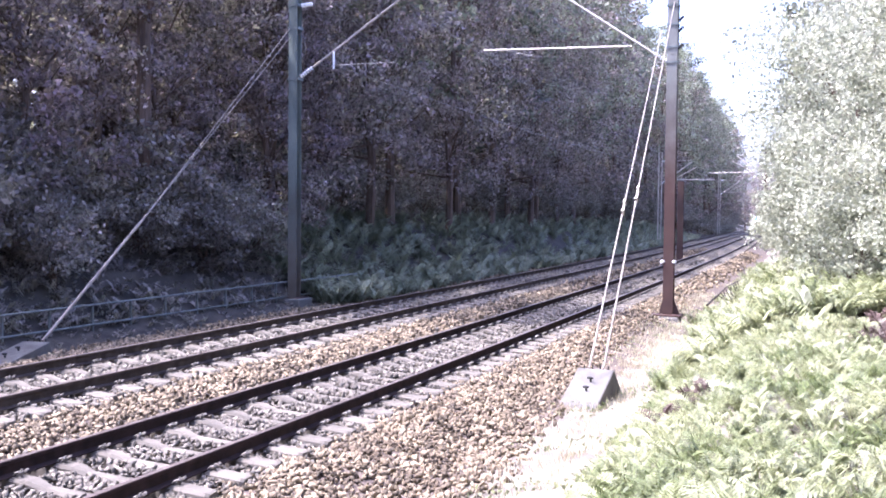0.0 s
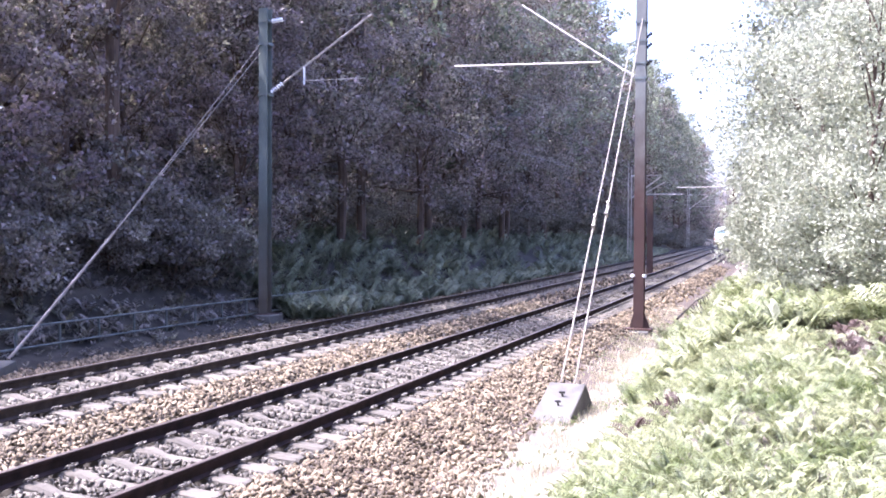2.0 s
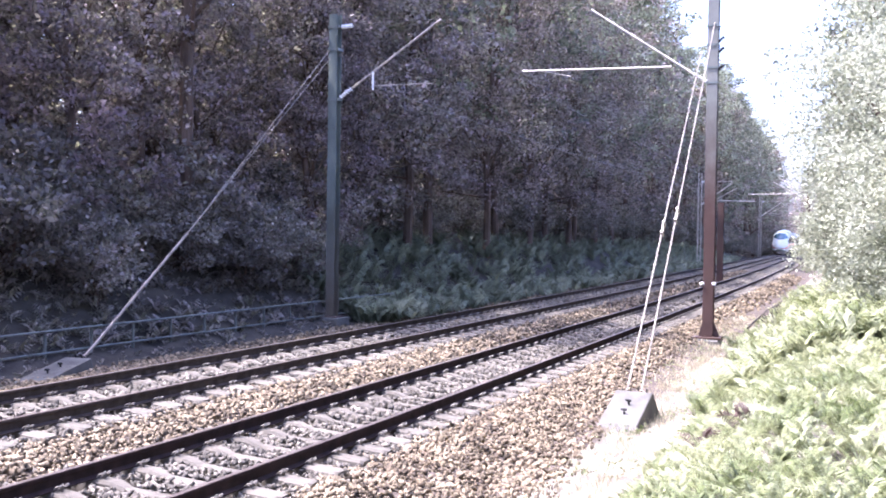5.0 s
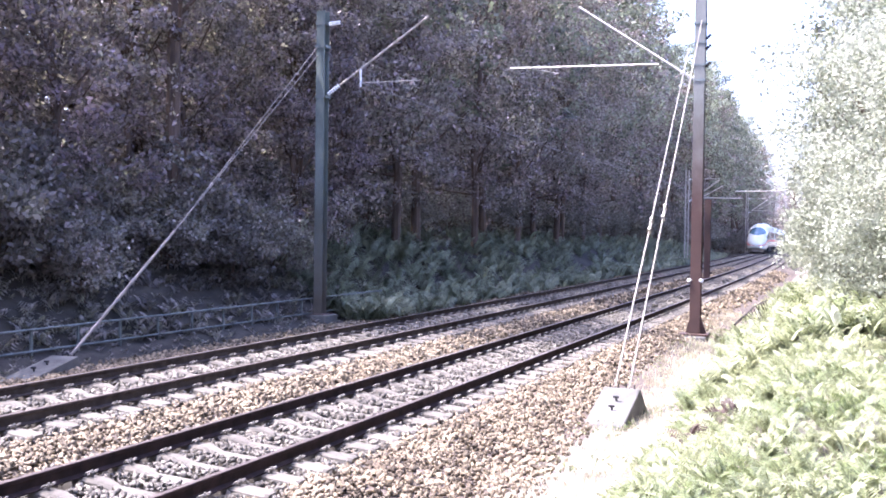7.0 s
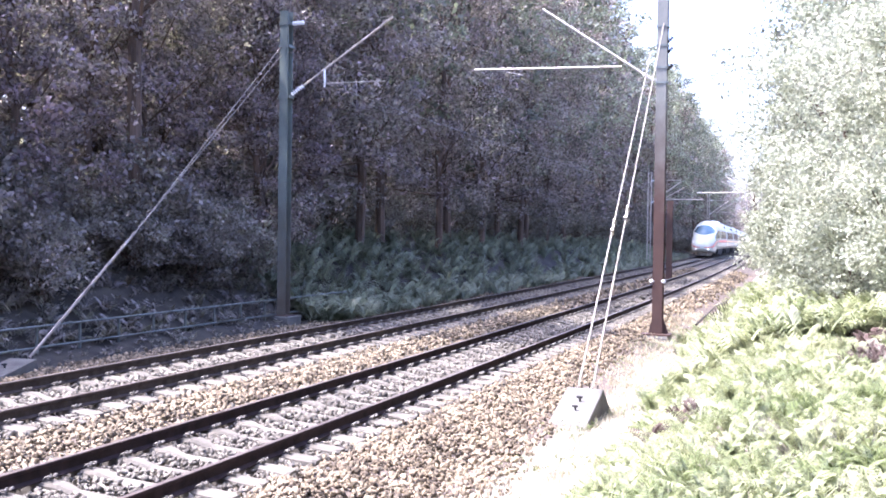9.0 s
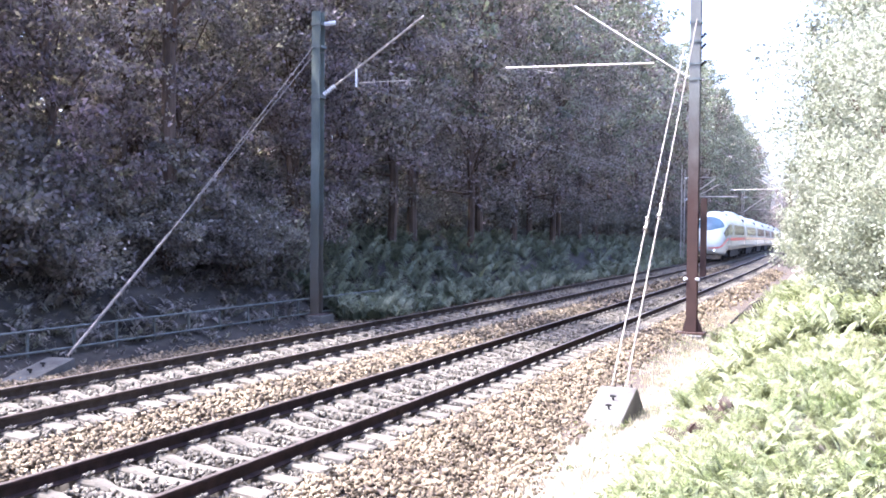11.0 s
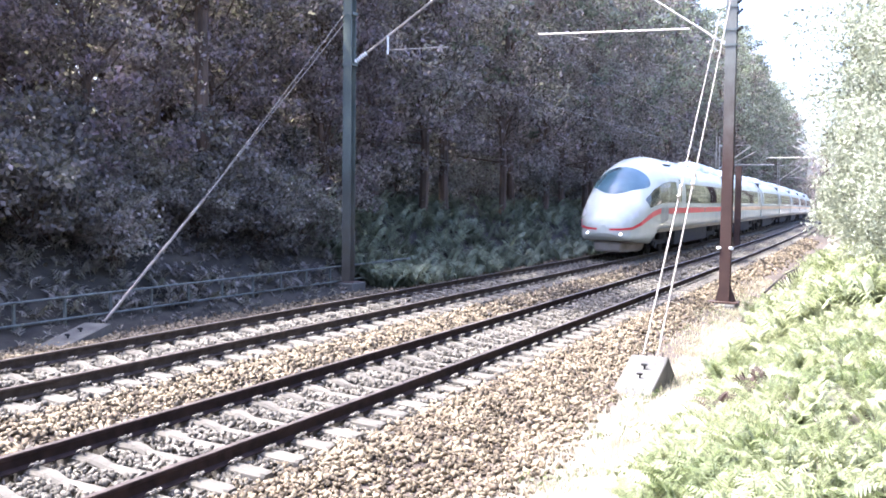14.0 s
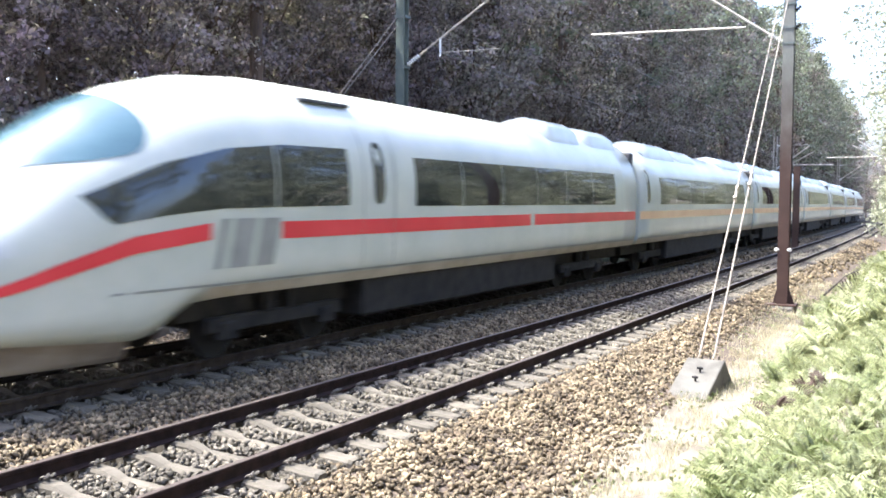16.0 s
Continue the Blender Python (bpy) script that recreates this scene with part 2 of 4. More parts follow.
# ---- ground: one sheet to the horizon ----
def build_ground():
    us = np.concatenate([[-400, -200, -100, -60, -40, -30], np.arange(-24, 8.01, 0.4), [10, 14, 20, 30, 60, 120, 250, 400]])
    yy = np.concatenate([[-300, -150, -60, -30, -15, -8], np.arange(-4, 60, 0.6), np.arange(60, 160, 4), [180, 220, 300, 400, 600, 900]])
    verts, faces, slots = [], [], []
    for y in yy:
        for u in us:
            z = float(np.interp(u, PU, PZ))
            flat = -15.8 < u < -3.2
            amp = 0.015 if flat else 0.09
            x = u + cx(y)
            z += amp * noise.noise((x * 0.8, y * 0.8, 0)) + (0 if flat else 0.10 * noise.noise((x * 0.25, y * 0.25, 5)))
            verts.append((x, y, z + cz(y)))
    w = len(us)
    for j in range(len(yy) - 1):
        for i in range(w - 1):
            faces.append((j * w + i, j * w + i + 1, (j + 1) * w + i + 1, (j + 1) * w + i))
            u = (us[i] + us[i + 1]) / 2
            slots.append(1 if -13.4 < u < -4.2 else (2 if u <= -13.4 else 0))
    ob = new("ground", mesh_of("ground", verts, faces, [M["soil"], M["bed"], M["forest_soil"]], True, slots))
    tagged(ob, "railway cutting with gravel bed, pale soil and wooded banks", "ground", kind="structure")


# ---- tracks ----
def rail_mesh(y0, y1, step, steel):
    prof = [(-0.075, -0.172), (0.075, -0.172), (0.075, -0.160), (0.012, -0.140), (0.010, -0.050), (0.036, -0.036), (0.036, -0.008), (0.029, 0.0),
            (-0.029, 0.0), (-0.036, -0.008), (-0.036, -0.036), (-0.010, -0.050), (-0.012, -0.140), (-0.075, -0.160)]
    ys = np.arange(y0, y1 + step, step)
    verts = [(cx(y) + px, y, pz + cz(y)) for y in ys for px, pz in prof]
    n = len(prof)
    faces, slots = [], []
    for j in range(len(ys) - 1):
        for i in range(n):
            k = (i + 1) % n
            faces.append((j * n + i, j * n + k, (j + 1) * n + k, (j + 1) * n + i))
            slots.append(1 if i == 7 else 0)
    return mesh_of("rail", verts, faces, [steel, M["railtop"]], False, slots)


def sleeper_bm():
    # concrete sleeper: deep ends, lower waist
    bm = BM()
    xs = [(-1.30, 0.0, 0.10), (-1.26, 0.012, 0.125), (-0.95, 0.02, 0.13), (-0.45, 0.02, 0.125), (-0.25, -0.03, 0.10), (0.25, -0.03, 0.10), (0.45, 0.02, 0.125), (0.95, 0.02, 0.13), (1.26, 0.012, 0.125), (1.30, 0.0, 0.10)]
    rings = []
    for x, top, hw in xs:
        hw *= 0.84
        rings.append([bm.verts.new(p) for p in ((x, -hw - 0.02, -0.20), (x, -hw, top - 0.03), (x, -hw + 0.03, top), (x, hw - 0.03, top), (x, hw, top - 0.03), (x, hw + 0.02, -0.20))])
    for a, b in zip(rings, rings[1:]):
        for i in range(6):
            bm.faces.new((a[i], a[(i + 1) % 6], b[(i + 1) % 6], b[i]))
    bm.faces.new(rings[0][::-1]), bm.faces.new(rings[-1])
    bmesh.ops.recalc_face_normals(bm, faces=bm.faces)
    return bm


def clip_bm():
    # rail fastening: two small bent spring loops either side of a bolt
    bm = BM()
    for sy in (-1, 1):
        pts = [(0.0, 0.018, 0.012), (0.045, 0.022, 0.030), (0.075, 0.040, 0.052), (0.070, 0.066, 0.066), (0.035, 0.070, 0.052), (0.0, 0.062, 0.020)]
        for a, b in zip(pts, pts[1:]):
            tube(bm, (a[0], a[1] * sy, a[2]), (b[0], b[1] * sy, b[2]), 0.0095, n=4)
    tube(bm, (0.048, 0, -0.01), (0.048, 0, 0.075), 0.013, n=6)
    tube(bm, (0.048, 0, 0.035), (0.048, 0, 0.058), 0.026, n=6)
    return bm


def join_copies(name, me, mats4, material):
    nv = len(me.vertices)
    co = np.empty(nv * 3)
    me.vertices.foreach_get("co", co)
    co = np.c_[co.reshape(-1, 3), np.ones(nv)]
    polys = [tuple(p.vertices) for p in me.polygons]
    V, F = [], []
    for i, m in enumerate(mats4):
        V.append((co @ np.array(m).T)[:, :3])
        F += [tuple(v + i * nv for v in p) for p in polys]
    return mesh_of(name, np.concatenate(V), F, material)


def build_track(x0, z0, cant, label, phase, steel):
    tilt = pose(0, 0, 0, 0, math.degrees(math.atan(cant)), 0)
    track = empty("railway_track", Matrix.Translation((x0, 0, z0)) @ tilt, label, "railway track", "tracks of the line", "structure")
    for sx in (-0.7535, 0.7535):
        r = part("rail", rail_mesh(-14, 420, 2.0, steel), None, track, "rusty steel rail with a polished head")
        r.location = (sx, 0, 0)
    sl = bpy.data.meshes.new("sleeper")
    b = sleeper_bm()
    b.to_mesh(sl), b.free()
    sl.materials.append(M["concrete"])
    cl = bpy.data.meshes.new("clip")
    b = clip_bm()
    b.to_mesh(cl), b.free()
    cl.materials.append(M["clip"])
    rest, rest_clips = [], []
    for i in range(-24, 420):
        y = phase + 0.6 * i
        m = pose(cx(y), y, -0.19 + cz(y), 0, 0, -math.degrees(heading(y)) + random.uniform(-0.4, 0.4))
        near = 3.0 < y < 90
        if near:
            o = part("sleeper", sl, None, track)
            o.matrix_basis = m
        else:
            rest.append(m)
        for sx in (-0.7535, 0.7535):
            for s in (1, -1):
                q = pose(cx(y) + sx + s * 0.085, y, -0.168 + cz(y), 0, 0, 0 if s > 0 else 180)
                if 5 < y < 31:
                    o = part("spring_clip", cl, None, track)
                    o.matrix_basis = q
                elif y < 110:
                    rest_clips.append(q)
    part("distant_sleepers", join_copies("distant_sleepers", sl, rest, M["concrete"]), None, track)["kind"] = "stuff"
    part("distant_clips", join_copies("distant_clips", cl, rest_clips, M["clip"]), None, track)["kind"] = "stuff"


def build_ballast():
    # loose broken stone, one joined heap of separate stones
    rng = np.random.default_rng(7)
    base = np.array([(x, y, z) for x in (-1, 1) for y in (-1, 1) for z in (-1, 1)], float) * 0.55
    quads = np.array([(0, 1, 3, 2), (4, 6, 7, 5), (0, 4, 5, 1), (2, 3, 7, 6), (0, 2, 6, 4), (1, 5, 7, 3)])
    V, F, kinds = [], [], []
    count = 0
    for y0, y1, n, size in ((-8, 4.5, 7000, 0.06), (4.5, 12, 40000, 0.033), (12, 20, 36000, 0.037), (20, 34, 27000, 0.045), (34, 80, 16000, 0.07)):
        y = rng.uniform(y0, y1, n)
        u = rng.uniform(-15.2, -3.4, n)
        z = np.interp(u, PU, PZ)
        # rows of sleepers stay half clear
        gap = np.zeros(n, bool)
        for c, ph in ((NEAR_X, 0.15), (FAR_X, 0.40)):
            on = np.abs(u - c) < 1.32
            k = np.abs(((y - ph) / 0.6 + 0.5) % 1.0 - 0.5) * 0.6 < 0.098
            gap |= on & k
            for s in (-0.7535, 0.7535):
                gap |= np.abs(u - c - s) < 0.085
        z = np.where(np.abs(u - NEAR_X) < 1.45, NEAR_Z - 0.248 - NEAR_CANT * (u - NEAR_X), z)
        z = np.where(np.abs(u - FAR_X) < 1.45, FAR_Z - 0.248 - FAR_CANT * (u - FAR_X), z)
        edge = np.interp(y, [8, 10, 15, 21, 28, 60], [-3.5, -3.7, -4.2, -4.7, -4.75, -4.6])
        keep = ~gap & (rng.random(n) < (edge + 0.25 - u) / 0.6) & (rng.random(n) < (u + 15.3) / 0.7)
        y, u, z = y[keep], u[keep], z[keep]
        m = len(y)
        s = size * rng.uniform(0.55, 1.45, m)
        sc = rng.uniform(0.6, 1.25, (m, 1, 3)) * s[:, None, None]
        p = base[None] * sc + rng.normal(0, 0.30, (m, 8, 3)) * s[:, None, None]
        a, b, c = (rng.uniform(0, 6.28, m) for _ in range(3))
        ca, sa, cb, sb, cc, sc_ = np.cos(a), np.sin(a), np.cos(b), np.sin(b), np.cos(c), np.sin(c)
        Rm = np.stack([np.stack([ca * cb, ca * sb * sc_ - sa * cc, ca * sb * cc + sa * sc_], -1), np.stack([sa * cb, sa * sb * sc_ + ca * cc, sa * sb * cc - ca * sc_], -1), np.stack([-sb, cb * sc_, cb * cc], -1)], 1)
        p = np.einsum("nij,nkj->nki", Rm, p)
        p += np.stack([u + cxv(y), y, z + czv(y) + s * rng.uniform(0.0, 0.8, m)], -1)[:, None, :]
        kinds.append((np.minimum(np.abs(u - NEAR_X), np.abs(u - FAR_X)) < rng.normal(1.25, 0.15, m)).repeat(6))
        V.append(p.reshape(-1, 3))
        F.append((quads[None] + (np.arange(m) * 8 + count)[:, None, None]).reshape(-1, 4))
        count += m * 8
    V, F = np.concatenate(V), np.concatenate(F)
    me = bpy.data.meshes.new("ballast")
    me.vertices.add(len(V)), me.vertices.foreach_set("co", V.ravel())
    me.loops.add(F.size), me.loops.foreach_set("vertex_index", F.ravel().astype(np.int32))
    me.polygons.add(len(F)), me.polygons.foreach_set("loop_start", np.arange(0, F.size, 4, dtype=np.int32))
    me.update(calc_edges=True)
    me.materials.append(M["stone"]), me.materials.append(M["grey_stone"])
    me.polygons.foreach_set("material_index", np.concatenate(kinds).astype(np.int32))
    tagged(new("ballast", me), "buff and brown broken-stone ballast around the sleepers", "ballast", kind="stuff")


build_ground()
build_track(NEAR_X, NEAR_Z, NEAR_CANT, "near railway track with rusty rails on concrete sleepers", 0.15, M["rail"])
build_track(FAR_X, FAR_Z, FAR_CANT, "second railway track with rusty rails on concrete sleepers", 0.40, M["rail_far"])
build_ballast()


# ---- masts, stays, wires ----
def h_beam(bm, x, y, z0, z1, w, d, t=0.02):
    w, d, e = w / 2, d / 2, t / 2
    out = [(-w, -d), (w, -d), (w, -d + t), (e, -d + t), (e, d - t), (w, d - t), (w, d), (-w, d), (-w, d - t), (-e, d - t), (-e, -d + t), (-w, -d + t)]
    lo = [bm.verts.new((x + a, y + b, z0)) for a, b in out]
    hi = [bm.verts.new((x + a, y + b, z1)) for a, b in out]
    for i in range(12):
        k = (i + 1) % 12
        bm.faces.new((lo[i], lo[k], hi[k], hi[i]))
    bm.faces.new(hi), bm.faces.new(lo[::-1])
    return bm


def insulator(bm, a, b, r=0.075, n=6):
    a, b = Vector(a), Vector(b)
    tube(bm, a, b, 0.03, n=8)
    for i in range(n):
        p = a.lerp(b, (i + 0.5) / n)
        q = a.lerp(b, (i + 0.85) / n)
        tube(bm, p, q, r, r * 0.45, n=10)
    return bm


def build_left_mast():
    x, y = -15.85, 26.0
    o = empty("catenary_mast", pose(x, y, -0.36), "grey steel catenary mast with bracket arm beside the railing", "catenary mast", "catenary masts")
    part("pole", h_beam(BM(), 0, 0, 0.28, 9.70, 0.30, 0.28), M["mast_far"], o)
    part("foundation", box(BM(), -0.42, 0.42, -0.40, 0.40, -0.25, 0.26, 0.03), M["block"], o, "concrete mast foundation")
    part("base_plate", box(BM(), -0.30, 0.30, -0.28, 0.28, 0.262, 0.285), M["mast_rust"], o)
    part("bracket_arm", tube(BM(), (0.62, 0, 7.38), (3.63, 0, 9.28), 0.035), M["zinc"], o, "bright zinc bracket tube")
    part("arm_insulator", insulator(BM(), (0.20, 0, 7.12), (0.62, 0, 7.38)), M["insul"], o)
    part("stay_insulator", insulator(BM(), (0.22, 0, 9.30), (0.62, 0, 9.32)), M["insul"], o)
    part("top_stay", tube(BM(), (0.62, 0, 9.32), (3.63, 0, 9.30), 0.012, n=6), M["wire"], o)
    b = BM()
    tube(b, (1.36, 0, 7.30), (1.36, 0, 7.86), 0.035)
    part("drop_bracket", b, M["insul"], o)
    part("steady_arm", tube(BM(), (1.36, 0, 7.42), (3.40, 0, 7.40), 0.016, n=6), M["zinc"], o)
    b = BM()
    for i in range(10):
        a0, a1 = i * math.pi / 9 - 1.4, (i + 1) * math.pi / 9 - 1.4
        tube(b, (0.16 + 0.24 * math.cos(a0), -0.05, 8.0 + 0.42 * math.sin(a0)), (0.16 + 0.24 * math.cos(a1), -0.05, 8.0 + 0.42 * math.sin(a1)), 0.014, n=5)
    part("cable_loop", b, M["wire"], o)
    for z in (7.05, 8.6, 9.3):
        part("clamp_band", box(BM(), -0.17, 0.20, -0.16, 0.16, z - 0.04, z + 0.04), M["mast_grey"], o)


def build_right_mast():
    x, y = -4.75, 28.7
    o = empty("catenary_mast", pose(x, y, -0.62), "brown rusted steel mast with greenish upper half and bracket arm", "catenary mast", "catenary masts")
    part("pole", h_beam(BM(), 0, 0, 0.30, 11.2, 0.30, 0.26), M["mast_near"], o, "steel pole, rust-brown below and grey above")
    part("foundation", box(BM(), -0.40, 0.36, -0.36, 0.40, -0.3, 0.24, 0.04), M["block"], o, "dark concrete footing")
    b = box(BM(), -0.50, 0.40, -0.30, 0.30, 0.26, 0.30)
    for sx, w in ((-0.15, -0.16), (0.15, 0.24)):
        v = [b.verts.new(p) for p in ((sx, -0.02, 0.30), (sx + w * 0.75, -0.02, 0.30), (sx, -0.02, 0.78), (sx, 0.02, 0.30), (sx + w * 0.75, 0.02, 0.30), (sx, 0.02, 0.78))]
        for f in ((0, 1, 2), (5, 4, 3), (0, 3, 4, 1), (1, 4, 5, 2), (2, 5, 3, 0)):
            b.faces.new([v[i] for i in f])
    bmesh.ops.recalc_face_normals(b, faces=b.faces)
    part("base_plate", b, M["mast_rust"], o, "gusseted base plate")
    part("bracket_arm", tube(BM(), (-0.55, 0, 7.95), (-3.67, 0, 10.08), 0.035), M["zinc"], o, "bright zinc bracket tube")
    part("arm_insulator", insulator(BM(), (-0.16, 0, 7.72), (-0.55, 0, 7.95), 0.08), M["insul"], o)
    part("registration_tube", tube(BM(), (-1.20, 0, 8.20), (-5.87, 0, 8.33), 0.032), M["zinc"], o, "pale horizontal registration tube")
    part("steady_arm", tube(BM(), (-5.3, 0, 8.32), (-4.3, 0.1, 8.10), 0.012, n=6), M["zinc"], o)
    for z in (7.66, 8.1, 8.75, 9.3):
        part("clamp_band", box(BM(), -0.17, 0.17, -0.15, 0.15, z - 0.03, z + 0.03), M["mast_grey"], o)
    for z in (8.05, 8.55, 8.85):
        part("side_insulator", insulator(BM(), (0.15, 0, z), (0.30, -0.05, z + 0.12), 0.07, 3), M["under"], o)
    for sx in (-0.20, 0.20):
        part("earth_clamp", tube(BM(), (sx, -0.17, 1.85), (sx * 0.7, -0.10, 1.85), 0.05, n=8), M["insul"], o)


def stay(name, top, low, r, label, buckle=0.0):
    o = empty(name, Matrix.Translation(low), label, "stay wire", "mast stays")
    top, low = Vector(top) - Vector(low), Vector((0, 0, 0))
    mid = low.lerp(top, buckle) if buckle else low
    if buckle:
        part("lower_rod", tube(BM(), low, mid, r), M["guy"], o)
        b = BM()
        d = (top - low).normalized()
        e = d.cross(Vector((1, 0, 0))).normalized()
        for s in (-1, 1):
            tube(b, mid - d * 0.05 + e * 0.045 * s, mid + d * 0.35 + e * 0.045 * s, 0.016, n=6)
        for k in (-0.06, 0.34):
            tube(b, mid + d * k - e * 0.07, mid + d * k + e * 0.07, 0.035, n=8)
        part("turnbuckle", b, M["zinc"], o, "turnbuckle")
        mid = mid + d * 0.3
    part("upper_rod", tube(BM(), mid, top, r), M["guy"], o)
    return o


def build_anchor(m, w, l, hh, ap, label, group="anchor blocks"):
    o = empty("anchor_block", m, label, "anchor block", group)
    b = BM()
    v = [b.verts.new(p) for p in ((-w / 2, 0, 0), (w / 2, 0, 0), (-w / 2, ap, hh), (w / 2, ap, hh), (-w / 2, l, 0), (w / 2, l, 0),
                                  (-w / 2, 0, -0.3), (w / 2, 0, -0.3), (-w / 2, l, -0.3), (w / 2, l, -0.3))]
    for f in ((0, 1, 3, 2), (2, 3, 5, 4), (1, 0, 6, 7), (4, 5, 9, 8), (0, 2, 4, 8, 6), (1, 7, 9, 5, 3)):
        b.faces.new([v[i] for i in f])
    bmesh.ops.recalc_face_normals(b, faces=b.faces)
    bmesh.ops.bevel(b, geom=list(b.edges), offset=0.015, segments=1, affect="EDGES")
    part("body", b, M["block"], o)
    for k in range(2):
        b = BM()
        y = ap * (0.45 + 0.22 * k)
        z = hh * y / ap
        tube(b, (0.02, y, z - 0.02), (0.02, y - 0.03, z + 0.09), 0.018, n=6)
        tube(b, (-0.03, y - 0.03, z + 0.07), (0.07, y - 0.03, z + 0.07), 0.02, n=6)
        part("eye_bolt", b, M["under"], o, "dark eye bolt")
    for k in (-0.16, -0.05, 0.06, 0.17):
        part("anchor_pin", tube(BM(), (k * w * 2, ap, hh - 0.02), (k * w * 2, ap, hh + 0.06), 0.012, n=5), M["under"], o)
    return o


def line(name, pts, r, label, category="overhead wire"):
    verts, faces = [], []
    for p in pts:
        verts += [(p[0] + r * math.cos(a), p[1], p[2] + r * math.sin(a)) for a in (0, 1.257, 2.513, 3.770, 5.027)]
    for j in range(len(pts) - 1):
        faces += [(j * 5 + i, j * 5 + (i + 1) % 5, (j + 1) * 5 + (i + 1) % 5, (j + 1) * 5 + i) for i in range(5)]
    ob = part(name, mesh_of(name, verts, faces, M["wire"], True), None)
    return tagged(ob, label, category, "overhead wires")


def sag(a, b, drop, n=8):
    a, b = Vector(a), Vector(b)
    return [a.lerp(b, i / n) - Vector((0, 0, drop * 4 * (i / n) * (1 - i / n))) for i in range(n + 1)]


def far_mast(x, y, h, arm, mt, label):
    o = empty("catenary_mast", pose(x, y, ground_z(x, y)), label, "catenary mast", "catenary masts")
    b = BM()
    if mt == "lattice":
        for sx in (-0.16, 0.16):
            for sy in (-0.12, 0.12):
                box(b, sx - 0.03, sx + 0.03, sy - 0.03, sy + 0.03, 0, h)
        n = int(h / 0.45)
        for i in range(n):
            s = 1 if i % 2 else -1
            tube(b, (-0.16 * s, -0.12, i * 0.45), (0.16 * s, -0.12, (i + 1) * 0.45), 0.02, n=4)
            tube(b, (-0.16, -0.12 * s, i * 0.45), (-0.16, 0.12 * s, (i + 1) * 0.45), 0.02, n=4)
        part("lattice_pole", b, M["zinc"], o)
    else:
        part("pole", h_beam(b, 0, 0, 0, h, 0.34, 0.30), M["mast_rust"], o)
    if not arm:
        return
    k = 1 if arm > 0 else -1
    part("bracket_arm", tube(BM(), (0.5 * k, 0, h - 2.9), (3.1 * k, 0, h - 1.0), 0.07), M["zinc"], o)
    part("top_stay", tube(BM(), (0.6 * k, 0, h - 0.9), (3.1 * k, 0, h - 0.85), 0.03, n=6), M["zinc"], o)
    part("registration_tube", tube(BM(), (1.1 * k, 0, h - 2.75), (abs(arm) * k, 0, h - 2.8), 0.055), M["zinc"], o)
    part("strut", tube(BM(), (1.6 * k, 0, h - 2.6), (3.6 * k, 0, h - 1.5), 0.05), M["zinc"], o)
    part("insulator", insulator(BM(), (0.15 * k, 0, h - 3.15), (0.5 * k, 0, h - 2.9), 0.13, 4), M["insul"], o)
    part("stay_insulator", insulator(BM(), (0.15 * k, 0, h - 0.9), (0.6 * k, 0, h - 0.9), 0.11, 4), M["insul"], o)


def build_catenary():
    build_left_mast()
    build_right_mast()
    build_anchor(pose(-4.01, 15.35, -0.60, 0, 0, -1.5), 0.65, 1.85, 0.50, 1.25, "grey concrete wedge anchor block with eye bolts in gravel")
    build_anchor(pose(-14.72, 13.0, -0.40, 0, 0, 14), 0.60, 2.10, 0.30, 2.0, "low pale concrete anchor block beside the railing")
    for xt, zt, xb in ((-5.06, 7.95, -4.10), (-4.70, 8.75, -3.85)):
        stay("stay_rod", (xt, 28.55, zt), (xb, 16.60, -0.10), 0.018, "pale steel stay rod from mast to anchor block", 0.345)
    for dz in (0.0, 0.28):
        stay("stay_wire", (-15.95, 25.85, 7.95 + dz), (-15.36, 18.48, 2.46), 0.014, "thin twin steel stay wire on the grey mast")
    stay("stay_rod", (-15.36, 18.50, 2.48), (-15.05, 14.95, -0.08), 0.035, "pale stay rod rising from the low anchor block")
    line("contact_wire", sag((-14.4, 26.0, 7.02), (-12.9, 60, 6.1), 0.15) + sag((-12.9, 60, 6.1), (-15.4, 172, 5.9), 0.5)[1:], 0.014, "thin dark contact wire over the far track")
    line("catenary_wire", sag((-8.42, 28.7, 9.44), (-8.2, 60, 7.9), 0.5) + sag((-8.2, 60, 7.9), (-10.2, 110, 7.9), 0.8)[1:] + sag((-10.2, 110, 7.9), (-14, 180, 7.8), 0.8)[1:], 0.014, "thin dark catenary wire over the near track")
    line("catenary_wire", sag((-12.2, 26.0, 8.9), (-13.0, 60, 7.8), 0.5) + sag((-13.0, 60, 7.8), (-15.4, 172, 7.6), 1.0)[1:], 0.012, "thin dark catenary wire over the far track")
    far_mast(-17.25, 98, 9.4, 5.3, "lattice", "slim grey lattice mast far along the line")
    far_mast(-18.5, 158, 9.8, 3.4, "lattice", "slim grey lattice mast near the bend")
    far_mast(-8.0, 110, 10.6, -6.2, "h", "brown catenary mast half hidden by bank trees")
    far_mast(-9.3, 60, 4.9, 0, "h", "dark brown mast standing between the tracks")


def build_railing():
    o = empty("railing", pose(-16.05, 8.0, 0), "grey painted tube railing along the embankment foot", "railing")
    post = bpy.data.meshes.new("post")
    b = box(BM(), -0.025, 0.025, -0.025, 0.025, -0.60, 0.42)
    b.to_mesh(post), b.free()
    post.materials.append(M["fence"])
    for i in range(17):
        p = part("post", post, None, o)
        p.location = (0, 0.35 + 1.30 * i, 0)
    for z in (0.40, -0.06):
        part("rail_tube", tube(BM(), (0.03, -6, z), (0.03, 22.5, z), 0.026, n=8), M["fence"], o)


